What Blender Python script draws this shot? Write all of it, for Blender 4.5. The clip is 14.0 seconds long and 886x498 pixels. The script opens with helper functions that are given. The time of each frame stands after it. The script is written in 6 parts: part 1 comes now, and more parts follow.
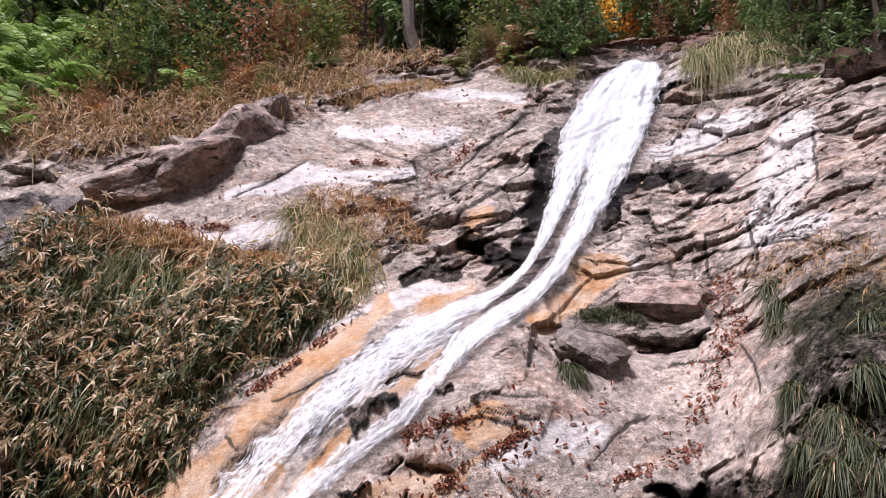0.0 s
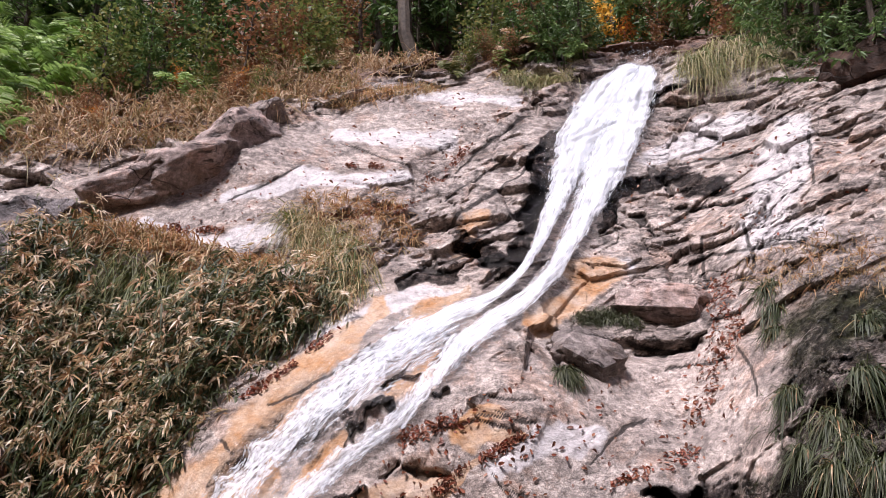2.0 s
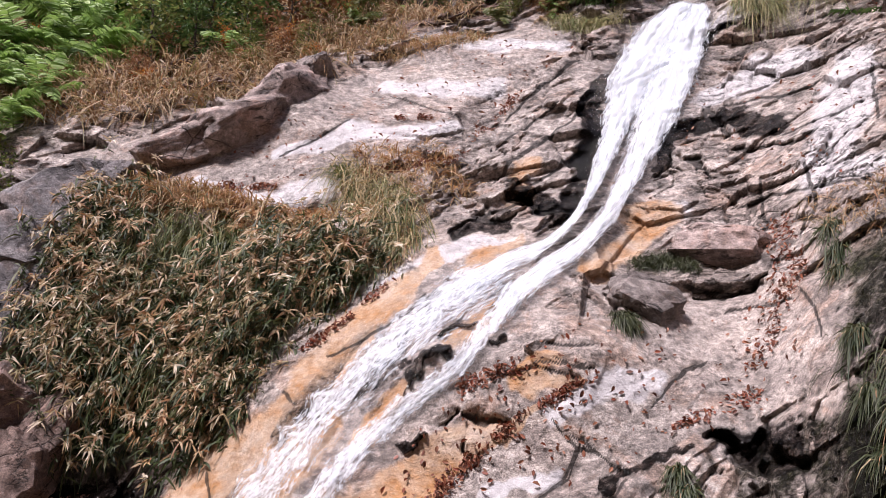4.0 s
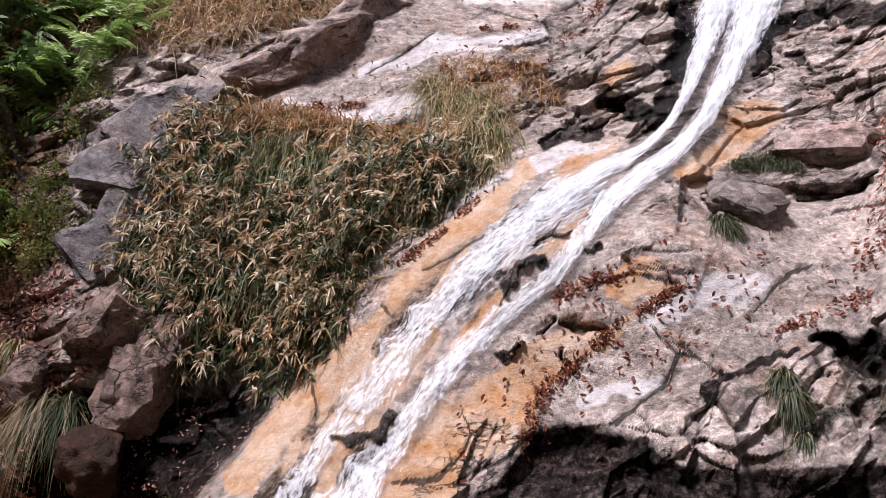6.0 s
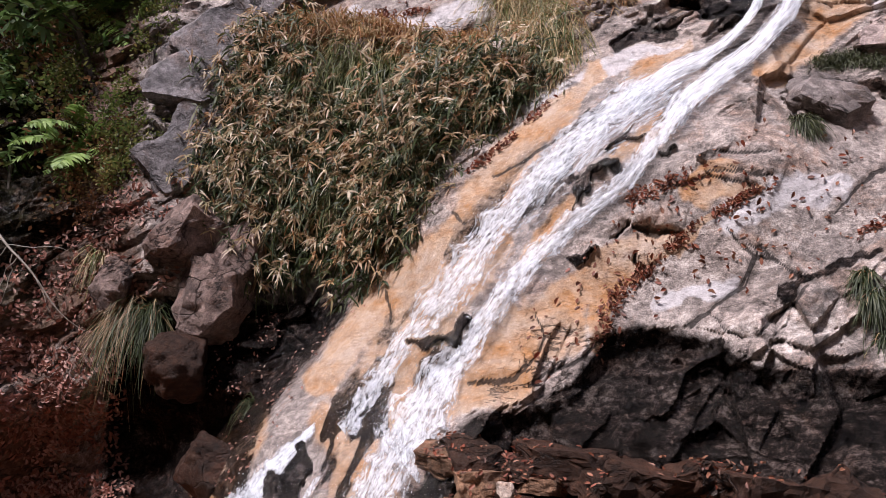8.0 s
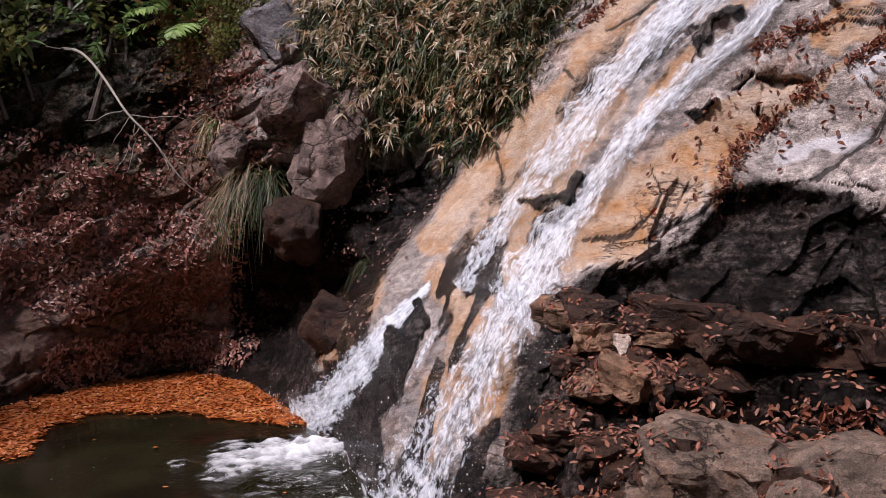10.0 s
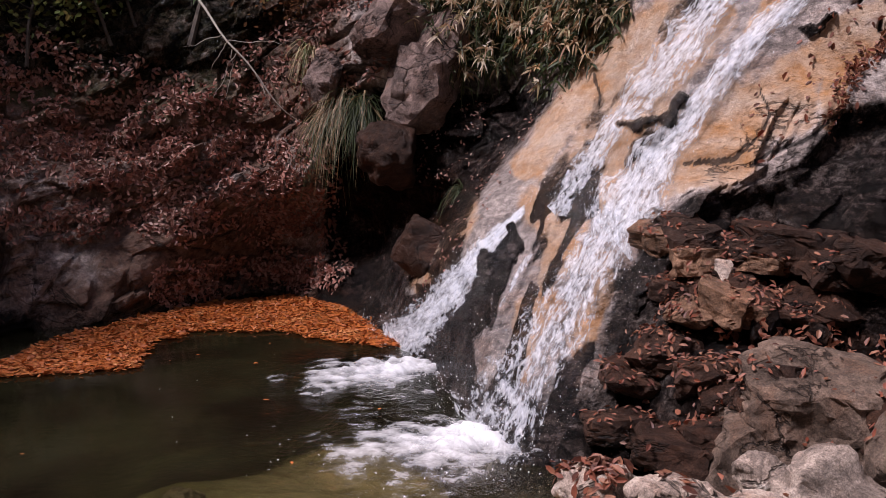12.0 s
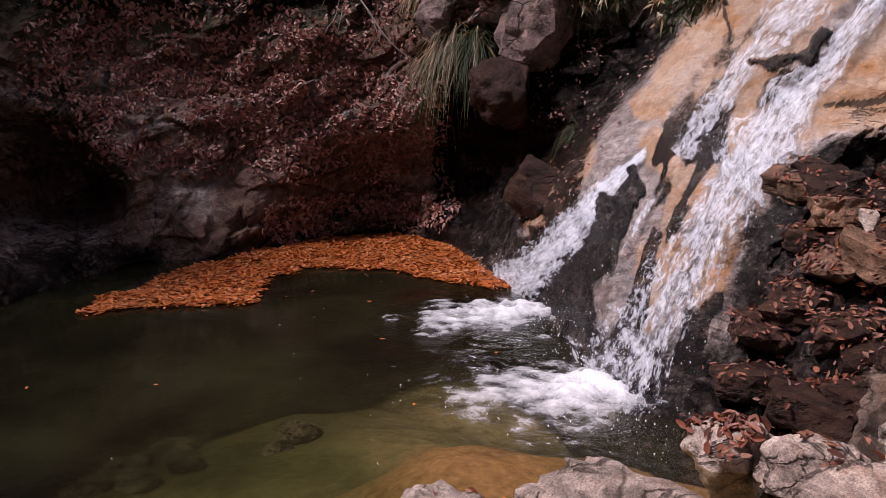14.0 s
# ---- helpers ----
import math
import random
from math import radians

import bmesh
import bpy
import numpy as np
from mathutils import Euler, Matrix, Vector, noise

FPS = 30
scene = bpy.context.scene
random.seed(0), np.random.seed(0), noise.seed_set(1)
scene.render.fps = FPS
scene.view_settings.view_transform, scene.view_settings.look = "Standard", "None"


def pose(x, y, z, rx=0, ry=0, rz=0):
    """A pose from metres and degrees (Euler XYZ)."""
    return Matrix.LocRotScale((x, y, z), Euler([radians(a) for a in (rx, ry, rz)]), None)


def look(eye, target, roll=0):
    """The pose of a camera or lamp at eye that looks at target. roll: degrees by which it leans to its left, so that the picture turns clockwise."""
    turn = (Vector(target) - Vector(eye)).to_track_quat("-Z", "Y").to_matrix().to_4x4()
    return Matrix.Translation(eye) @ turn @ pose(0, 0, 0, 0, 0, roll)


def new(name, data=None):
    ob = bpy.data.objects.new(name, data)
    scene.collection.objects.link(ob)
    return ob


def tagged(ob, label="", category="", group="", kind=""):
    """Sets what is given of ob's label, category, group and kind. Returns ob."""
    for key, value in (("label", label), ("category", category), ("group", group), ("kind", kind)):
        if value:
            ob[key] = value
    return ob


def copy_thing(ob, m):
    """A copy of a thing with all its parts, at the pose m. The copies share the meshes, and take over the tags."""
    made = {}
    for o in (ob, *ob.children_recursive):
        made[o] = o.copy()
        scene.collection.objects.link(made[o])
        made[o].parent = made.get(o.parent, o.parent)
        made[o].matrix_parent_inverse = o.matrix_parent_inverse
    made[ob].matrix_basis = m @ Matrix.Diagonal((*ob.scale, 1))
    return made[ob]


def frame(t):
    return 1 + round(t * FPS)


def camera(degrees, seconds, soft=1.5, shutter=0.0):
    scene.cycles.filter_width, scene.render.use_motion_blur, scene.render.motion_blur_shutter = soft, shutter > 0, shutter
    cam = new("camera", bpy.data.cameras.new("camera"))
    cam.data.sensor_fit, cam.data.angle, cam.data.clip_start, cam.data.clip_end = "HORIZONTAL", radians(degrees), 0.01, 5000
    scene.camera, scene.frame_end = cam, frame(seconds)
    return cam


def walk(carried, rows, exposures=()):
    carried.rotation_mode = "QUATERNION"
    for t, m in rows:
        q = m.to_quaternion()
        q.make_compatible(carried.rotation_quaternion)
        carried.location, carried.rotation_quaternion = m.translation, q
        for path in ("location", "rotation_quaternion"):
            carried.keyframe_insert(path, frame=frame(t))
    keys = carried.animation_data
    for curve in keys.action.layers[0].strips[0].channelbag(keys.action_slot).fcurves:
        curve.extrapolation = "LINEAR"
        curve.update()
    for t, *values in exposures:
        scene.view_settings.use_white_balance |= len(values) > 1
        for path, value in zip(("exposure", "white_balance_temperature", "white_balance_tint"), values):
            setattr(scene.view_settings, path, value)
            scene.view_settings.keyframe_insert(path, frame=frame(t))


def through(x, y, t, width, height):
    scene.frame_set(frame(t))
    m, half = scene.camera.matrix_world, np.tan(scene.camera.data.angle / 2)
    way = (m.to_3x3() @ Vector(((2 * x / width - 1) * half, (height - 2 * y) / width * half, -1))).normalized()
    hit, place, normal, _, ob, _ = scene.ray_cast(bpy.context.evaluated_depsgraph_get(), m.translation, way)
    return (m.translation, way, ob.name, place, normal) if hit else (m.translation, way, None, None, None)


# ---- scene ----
# ---------------------------------------------------------------- camera and walk
PATH = [  # seconds, eye, yaw, pitch, roll
(0.0, (0.044, -0.021, 2.174), 1.20, 19.77, 1.11),
(0.5, (0.034, -0.023, 2.177), 0.76, 20.45, 1.06),
(1.0, (0.038, -0.025, 2.179), 0.49, 20.68, 1.08),
(1.5, (0.040, -0.001, 2.176), 0.53, 20.50, 1.08),
(2.0, (0.032, 0.001, 2.167), 0.86, 20.06, 1.00),
(4.5, (-0.016, 0.050, 2.118), 5.54, 15.84, 0.25),
(5.0, (-0.033, 0.056, 2.104), 6.94, 14.49, 0.13),
(5.5, (-0.038, 0.068, 2.089), 8.59, 13.03, 0.03),
(6.0, (-0.051, 0.074, 2.066), 10.23, 11.70, -0.12),
(6.5, (-0.058, 0.072, 2.050), 11.47, 10.35, -0.23),
(7.0, (-0.084, 0.063, 2.029), 12.44, 9.04, -0.22),
(9.5, (-0.227, 0.012, 1.916), 18.62, 0.11, -0.59),
(10.0, (-0.251, 0.006, 1.874), 20.84, -2.18, -0.78),
(10.5, (-0.271, 0.012, 1.847), 22.90, -3.98, -0.69),
(11.0, (-0.283, 0.024, 1.810), 24.99, -5.31, -0.52),
(11.5, (-0.292, 0.033, 1.791), 26.36, -6.04, -0.52),
(12.0, (-0.309, 0.030, 1.789), 26.75, -6.48, -0.55),
(12.5, (-0.429, 0.115, 1.843), 26.54, -7.37, -0.63),
(13.0, (-0.452, 0.108, 1.845), 27.36, -7.84, -0.74),
(13.5, (-0.481, 0.087, 1.839), 29.09, -8.70, -0.56),
(14.0, (-0.529, 0.022, 1.826), 32.87, -10.67, -0.37),
]
cam = camera(54.13, 14.0, soft=0.45)
walk(cam, [(t, pose(*eye, 90 + pitch, 0, yaw) @ pose(0, 0, 0, 0, 0, roll)) for t, eye, yaw, pitch, roll in PATH],
     exposures=((0.0, 0.72, 6500, 23), (7.0, 0.56, 6500, 23), (9.5, 0.32, 6450, 24), (14.0, 0.08, 6550, 31)))

# ---------------------------------------------------------------- daylight: overcast sky over the gorge
world = bpy.data.worlds.new("sky")
scene.world = world
world.use_nodes = True
wn, wl = world.node_tree.nodes, world.node_tree.links
wn.clear()
w_sky = wn.new("ShaderNodeTexSky")
w_sky.sky_type, w_sky.sun_disc = "NISHITA", False
w_sky.sun_elevation, w_sky.sun_rotation = radians(62), radians(300)
w_sky.dust_density, w_sky.air_density = 4.0, 1.0
w_bg, w_out = wn.new("ShaderNodeBackground"), wn.new("ShaderNodeOutputWorld")
w_bg.inputs["Strength"].default_value = 0.14
wl.new(w_sky.outputs[0], w_bg.inputs[0])
wl.new(w_bg.outputs[0], w_out.inputs[0])

sun_data = bpy.data.lights.new("sun", "SUN")
sun_data.energy, sun_data.angle, sun_data.color = 3.7, radians(12), (1.0, 0.985, 0.975)
sun = new("sun", sun_data)
sun.matrix_world = look((-8, -3, 24), (0, 8, 4))

# ---------------------------------------------------------------- shape of the gorge wall
# The wall stands round the pool like an amphitheatre: at the bearing TH (degrees to the left of +y) and the height Z
# it is R(TH, Z) metres away from the axis through the standing place.
ZL = (-1, 0, 0.8, 1.6, 2.4, 3.4, 4.4, 5.4, 7, 8.6, 10, 13)
BEARING = (-45, -25, -15, -5, 5, 13, 20, 26, 32, 40, 52, 75)
SECTIONS = [
    (3.6, 4.0, 4.6, 5.2, 5.8, 6.6, 7.4, 8.2, 9.6, 11.0, 13.0, 17.0),
    (3.6, 4.0, 4.6, 5.3, 6.0, 6.6, 7.5, 8.5, 10.2, 11.4, 12.6, 17.0),
    (3.8, 4.2, 5.0, 6.3, 7.0, 7.8, 8.6, 9.4, 10.7, 11.7, 12.4, 17.0)]
SECTIONS += [
    (3.9, 4.3, 5.3, 6.3, 6.9, 7.2, 8.1, 8.9, 10.2, 11.2, 12.0, 17.0),
    (4.0, 4.4, 5.4, 6.4, 6.9, 7.25, 8.2, 9.0, 10.2, 11.2, 12.6, 17.0),
    (4.2, 4.6, 5.6, 6.5, 7.0, 8.0, 8.7, 9.2, 10.2, 11.6, 13.0, 17.5)]
SECTIONS += [
    (4.6, 5.0, 6.2, 7.3, 8.2, 8.9, 9.3, 9.6, 10.6, 12.2, 14.0, 18.0),
    (4.8, 5.1, 6.8, 8.2, 8.9, 9.4, 9.7, 10.0, 11.0, 12.8, 14.6, 18.0),
    (7.7, 8.3, 8.9, 9.2, 9.4, 9.7, 10.1, 10.4, 11.6, 13.4, 15.0, 18.5)]
SECTIONS += [
    (10.0, 10.2, 10.4, 10.6, 10.8, 11.1, 11.4, 11.8, 12.8, 14.2, 15.5, 19.0),
    (9.8, 10.2, 10.5, 10.8, 11.1, 11.5, 12.0, 12.6, 13.6, 15.0, 16.0, 19.0),
    (6.0, 6.5, 7.5, 8.5, 9.5, 10.5, 11.5, 12.5, 13.5, 15.0, 16.0, 19.0)]
ARC = 8.5  # metres along the wall for one radian of bearing


def smooth(a, b, x):
    s = np.clip((x - a) / (b - a), 0, 1)
    return s * s * (3 - 2 * s)


def rand2(i, j, k):
    h = (i.astype(np.int64) * 374761393 + j.astype(np.int64) * 668265263 + k * 974634777) & 0x7FFFFFFF
    h = ((h ^ (h >> 13)) * 1274126177) & 0x7FFFFFFF
    return ((h ^ (h >> 16)) & 0xFFFFFF) / float(0xFFFFFF)


def value_noise(x, y, k):
    i, j = np.floor(x), np.floor(y)
    u, v = x - i, y - j
    u, v = u * u * (3 - 2 * u), v * v * (3 - 2 * v)
    a, b = rand2(i, j, k), rand2(i + 1, j, k)
    c, d = rand2(i, j + 1, k), rand2(i + 1, j + 1, k)
    return (a * (1 - u) + b * u) * (1 - v) + (c * (1 - u) + d * u) * v - 0.5


def fbm(x, y, k, octaves=4):
    return sum(value_noise(x * 2.03 ** n + 7.3 * n, y * 2.03 ** n - 3.1 * n, k + n) * 0.5 ** n for n in range(octaves))


def cells(x, y, k, soft=0.13):
    """Broken rock: each cell has a height and a tilt of its own. Returns the relief (-1 to 1) and the nearness to a joint."""
    i, j = np.floor(x), np.floor(y)
    best, second = np.full(x.shape, 9.0), np.full(x.shape, 9.0)
    relief, other = np.zeros(x.shape), np.zeros(x.shape)
    for di in (-1, 0, 1):
        for dj in (-1, 0, 1):
            ci, cj = i + di, j + dj
            dx, dy = x - ci - rand2(ci, cj, k), y - cj - rand2(ci, cj, k + 1)
            d = dx * dx + dy * dy
            h = (rand2(ci, cj, k + 2) - 0.5) * 1.2 + dx * (rand2(ci, cj, k + 3) - 0.5) * 1.6 + dy * (rand2(ci, cj, k + 4) - 0.5) * 1.6
            near, next_to = d < best, (d >= best) & (d < second)
            other = np.where(near, relief, np.where(next_to, h, other))
            second = np.where(near, best, np.minimum(second, d))
            relief = np.where(near, h, relief)
            best = np.where(near, d, best)
    gap = np.sqrt(second) - np.sqrt(best)
    w = 0.5 * (1 - smooth(0.0, soft, gap))
    return relief * (1 - w) + other * w, np.exp(-(gap / 0.045) ** 2)


def base_wall(th, z):
    """The large form, with no broken relief."""
    cols = np.stack([np.interp(z, ZL, s) for s in SECTIONS])
    f = np.clip(np.interp(th, BEARING, np.arange(len(BEARING))), 0, len(BEARING) - 1.0001)
    n = np.floor(f).astype(int)
    w = f - n
    w = w * w * (3 - 2 * w) * 0.5 + w * 0.5
    return np.take_along_axis(cols, n[None], 0)[0] * (1 - w) + np.take_along_axis(cols, n[None] + 1, 0)[0] * w


def ragged(th, z, amount=0.09):
    """Bearings and heights moved about a little, so that bands get torn rims."""
    u = np.radians(th) * ARC
    return (th + np.degrees(amount * 2 * fbm(u * 3.1, z * 3.1, 201, 4) / ARC), z + amount * 2 * fbm(u * 3.1 + 40, z * 3.1, 211, 4))


def stroke(th, z, rows):
    """How deep a place lies inside a band along rows of (bearing, height, half width in metres): 1 on the line, 0 on the rim, below 0 outside."""
    u, z = np.broadcast_arrays(np.radians(th) * ARC, np.asarray(z, float))
    best = np.full(u.shape, -99.0)
    pad = 3 * max(r[2] for r in rows)
    us, zs = [math.radians(r[0]) * ARC for r in rows], [r[1] for r in rows]
    near = (u > min(us) - pad) & (u < max(us) + pad) & (z > min(zs) - pad) & (z < max(zs) + pad)
    pu, pz = u[near], z[near]
    if not len(pu):
        return best
    got = np.full(pu.shape, -99.0)
    for (a0, a1, aw), (b0, b1, bw) in zip(rows, rows[1:]):
        ax, bx = math.radians(a0) * ARC, math.radians(b0) * ARC
        dx, dy = bx - ax, b1 - a1
        t = np.clip(((pu - ax) * dx + (pz - a1) * dy) / (dx * dx + dy * dy + 1e-9), 0, 1)
        d = np.hypot(pu - ax - t * dx, pz - a1 - t * dy)
        got = np.maximum(got, 1 - d / (aw + t * (bw - aw)))
    best[near] = got
    return best


def overlap(th, z, rows, reach=0.3):
    """How far the upper bed stands out over the lower one along a line: 1 just above it, falling off upwards, 0 below."""
    u, z = np.broadcast_arrays(np.radians(th) * ARC, np.asarray(z, float))
    out = np.zeros(u.shape)
    us, zs = [math.radians(r[0]) * ARC for r in rows], [r[1] for r in rows]
    near = (u > min(us) - reach) & (u < max(us) + reach) & (z > min(zs) - 0.05) & (z < max(zs) + reach)
    pu, pz = u[near], z[near]
    if not len(pu):
        return out
    closest, got = np.full(pu.shape, 9.0), np.zeros(pu.shape)
    for (a0, a1, aw), (b0, b1, bw) in zip(rows, rows[1:]):
        ax, bx = math.radians(a0) * ARC, math.radians(b0) * ARC
        dx, dy = bx - ax, b1 - a1
        t = np.clip(((pu - ax) * dx + (pz - a1) * dy) / (dx * dx + dy * dy + 1e-9), 0, 1)
        d = np.hypot(pu - ax - t * dx, pz - a1 - t * dy)
        ends = np.minimum(1, 5 * np.minimum(t, 1 - t) + 0.2)
        got = np.where(d < closest, np.clip(1 - d / reach, 0, 1) * ends * smooth(-0.06, 0.05, np.sign(pz - a1 - t * dy) * d), got)
        closest = np.minimum(closest, d)
    out[near] = got
    return out


SLAB_EDGE = ((-0.5, 34.0), (0.4, 30.8), (0.93, 28.1), (1.36, 25.1), (1.8, 22.5), (2.45, 18.9), (3.0, 16.7),
             (3.5, 15.4), (4.06, 10.3), (4.71, 6.5), (5.2, 3.8))  # height, bearing
LIP = ((-45, 1.7), (-4.5, 1.76), (-1.3, 2.0), (2.6, 2.08), (4.7, 2.0), (7.1, 1.65), (10.3, 1.46), (14.4, 1.42), (16, 1.3))  # bearing, height

# the falling water: bearing, height and half width along each strand
UPPER_LEFT = ((-13.7, 9.68, 0.06), (-12.4, 9.25, 0.2), (-11.3, 8.82, 0.29), (-10.4, 8.28, 0.33), (-9.2, 7.60, 0.33), (-8.1, 6.84, 0.22), (-7.1, 6.12, 0.14),
              (-6.1, 5.49, 0.09), (-4.7, 4.95, 0.07), (-2.9, 4.64, 0.11), (0.2, 4.42, 0.19), (3.5, 4.07, 0.26))
UPPER_RIGHT = ((-14.0, 9.66, 0.1), (-13.9, 9.3, 0.2), (-13.1, 8.61, 0.26), (-12.0, 7.78, 0.30), (-10.9, 7.04, 0.30), (-9.7, 6.29, 0.22), (-8.6, 5.73, 0.16),
               (-7.6, 5.24, 0.13), (-6.2, 4.80, 0.14), (-4.3, 4.48, 0.17), (-1.5, 4.18, 0.21), (0.5, 3.79, 0.18))
SLAB_LEFT = ((0.4, 4.42, 0.3), (3.5, 4.07, 0.32), (7.7, 3.58, 0.23), (10.3, 3.24, 0.27), (12.7, 2.82, 0.311), (15.2, 2.40, 0.284), (17.1, 2.12, 0.23),
             (18.2, 1.93, 0.203), (19.3, 1.70, 0.176), (21.2, 1.38, 0.135), (22.2, 1.21, 0.0945))
SLAB_RIGHT = ((-1.5, 4.18, 0.21), (0.5, 3.79, 0.16), (2.4, 3.43, 0.13), (3.7, 3.20, 0.162), (6.2, 3.01, 0.162), (8.7, 2.75, 0.176), (11.3, 2.40, 0.176),
              (12.8, 2.14, 0.162), (14.3, 1.88, 0.216), (16.1, 1.62, 0.324), (17.3, 1.37, 0.338), (18.8, 1.10, 0.311))
FOOT_RIGHT = ((17.3, 1.37, 0.316), (18.7, 1.11, 0.328), (21.0, 0.77, 0.339), (23.2, 0.45, 0.328), (25.1, 0.23, 0.304), (27.2, 0.02, 0.293), (28.4, -0.16, 0.293))
FOOT_LEFT = ((22.4, 1.44, 0.015), (23.3, 1.33, 0.0375), (25.0, 1.14, 0.075), (26.4, 0.97, 0.112), (28.2, 0.68, 0.138), (30.0, 0.35, 0.188), (31.3, 0.08, 0.188), (32.3, -0.14, 0.2))
FOOT_MIDDLE = ((22.2, 1.21, 0.028), (23.5, 0.95, 0.042), (24.9, 0.75, 0.042), (25.7, 0.63, 0.056), (26.7, 0.50, 0.042))
VEIL = ((-3.0, 4.45, 0.12), (1.5, 4.12, 0.36), (6.0, 3.62, 0.42), (10.5, 3.0, 0.42), (14.5, 2.4, 0.40), (18.0, 1.85, 0.34), (21.5, 1.25, 0.32), (25.0, 0.62, 0.34), (28.3, 0.1, 0.3))
STRANDS = (UPPER_LEFT, UPPER_RIGHT, SLAB_LEFT, SLAB_RIGHT, FOOT_RIGHT, FOOT_LEFT, FOOT_MIDDLE)

# zones of the wall: bearing, height and half width along each band
PALE_SHEEN = [((20.8, 5.82, 0.14), (15.9, 5.48, 0.20), (12.6, 5.65, 0.23)),
    ((15.5, 6.26, 0.14), (10.2, 6.68, 0.25), (3.7, 6.77, 0.22)),
    ((7.9, 7.65, 0.23), (1.3, 7.64, 0.27)),
    ((1.8, 8.68, 0.25), (-4.1, 8.59, 0.21)),
    # next two bands: sky reflection on wet rock, painted as pale colour
    ((-15.3, 7.40, 0.36), (-19.2, 7.81, 0.48)),
    ((-23.2, 7.26, 0.27), (-22.6, 6.54, 0.42), (-21.4, 5.43, 0.40), (-23.9, 5.31, 0.24)),
    ((-15.2, 8.98, 0.22), (-16.9, 9.17, 0.18)),
    ((-12.2, 5.33, 0.13), (-9.9, 5.03, 0.12)),
    ((9.4, 4.33, 0.17), (4.1, 4.65, 0.11), (-1.3, 4.80, 0.12)),
    ((-2.6, 2.92, 0.16), (-9.8, 3.21, 0.15)),
    ((0.8, 2.26, 0.11), (-2.8, 2.39, 0.13)),
    ((5.3, 2.52, 0.14), (1.8, 2.73, 0.11))]
OCHRE = [((12.5, 2.75, 0.36), (18.0, 1.85, 0.36), (22.0, 1.25, 0.3)), ((11.0, 2.04, 0.30), (13.5, 1.67, 0.21), (14.7, 1.48, 0.10)),
    ((20.5, 1.14, 0.15), (23.7, 0.60, 0.14), (24.8, 0.33, 0.11)),
    ((18.7, 0.99, 0.14), (21.1, 0.59, 0.15)),
    ((27.6, 1.30, 0.25), (30.2, 0.64, 0.16)),
    ((-8.4, 5.15, 0.21), (-11.0, 5.26, 0.25), (-7.9, 4.74, 0.23), (-6.0, 4.36, 0.19)),
    ((5.0, 4.61, 0.14), (10.3, 3.66, 0.29), (13.2, 3.10, 0.33), (16.0, 2.65, 0.37), (19.3, 2.14, 0.38)),
    ((0.5, 3.92, 0.18), (3.5, 3.55, 0.15)),
    ((7.3, 3.10, 0.14), (9.5, 2.72, 0.14)),
    ((0.7, 2.88, 0.14), (4.7, 2.57, 0.27), (8.0, 2.18, 0.31)),
    ((-3.1, 3.35, 0.14), (-0.9, 3.16, 0.14)),
    ((-1.8, 6.01, 0.17), (-0.6, 5.40, 0.15)),
    ((2.7, 4.44, 0.17), (-1.2, 4.79, 0.14)),
    ((17.3, 2.65, 0.34), (21.0, 2.04, 0.23), (23.7, 1.54, 0.15)),
    ((7.0, 2.31, 0.29), (10.7, 1.88, 0.34), (13.3, 1.63, 0.17)),
    ((18.3, 1.44, 0.11), (20.3, 1.19, 0.11), (22.2, 0.85, 0.11))]
STAINS = [((-1.6, 2.98, 0.05), (1.8, 2.62, 0.09), (4.4, 2.3, 0.13), (5.8, 2.0, 0.12)), ((7.2, 2.35, 0.16), (9.4, 1.95, 0.2), (12.2, 1.62, 0.16)), ((-5.2, 3.2, 0.05), (-1.0, 3.1, 0.08))]
ISLANDS = [((6.9, 3.20, 0.08), (4.1, 3.40, 0.08)),
    ((1.1, 3.49, 0.05), (-0.4, 3.62, 0.05)),
    ((16.4, 1.94, 0.05), (13.4, 2.06, 0.05)),
    ((26.9, 0.69, 0.07), (24.5, 1.07, 0.05)),
    ((7.6, 2.64, 0.04), (5.6, 2.74, 0.04)),
    ((4.3, 3.61, 0.03), (2.7, 3.74, 0.03))]
CRACKS = [((11.8, 3.51, 0.02), (8.0, 3.74, 0.02), (5.4, 4.09, 0.03)),
    ((-0.5, 2.06, 0.01), (-3.8, 2.39, 0.01), (-5.0, 2.69, 0.01)),
    ((-4.0, 2.74, 0.01), (-7.6, 2.43, 0.01)),
    ((-3.1, 3.35, 0.01), (-5.9, 3.25, 0.01)),
    ((-8.9, 2.97, 0.01), (-12.6, 3.38, 0.02)),
    ((14.0, 1.67, 0.01), (11.1, 1.75, 0.01), (9.6, 1.84, 0.01)),
    ((32.9, 4.46, 0.07), (30.0, 4.96, 0.05), (28.1, 5.17, 0.05)),
    ((32.1, 5.23, 0.04), (30.1, 5.25, 0.04), (28.0, 4.95, 0.04)),
    ((-11.6, 4.25, 0.04), (-16.0, 4.14, 0.04)),
    ((7.9, 7.45, 0.02), (2.9, 7.02, 0.02)),
    ((11.0, 6.88, 0.02), (15.5, 6.21, 0.02))]
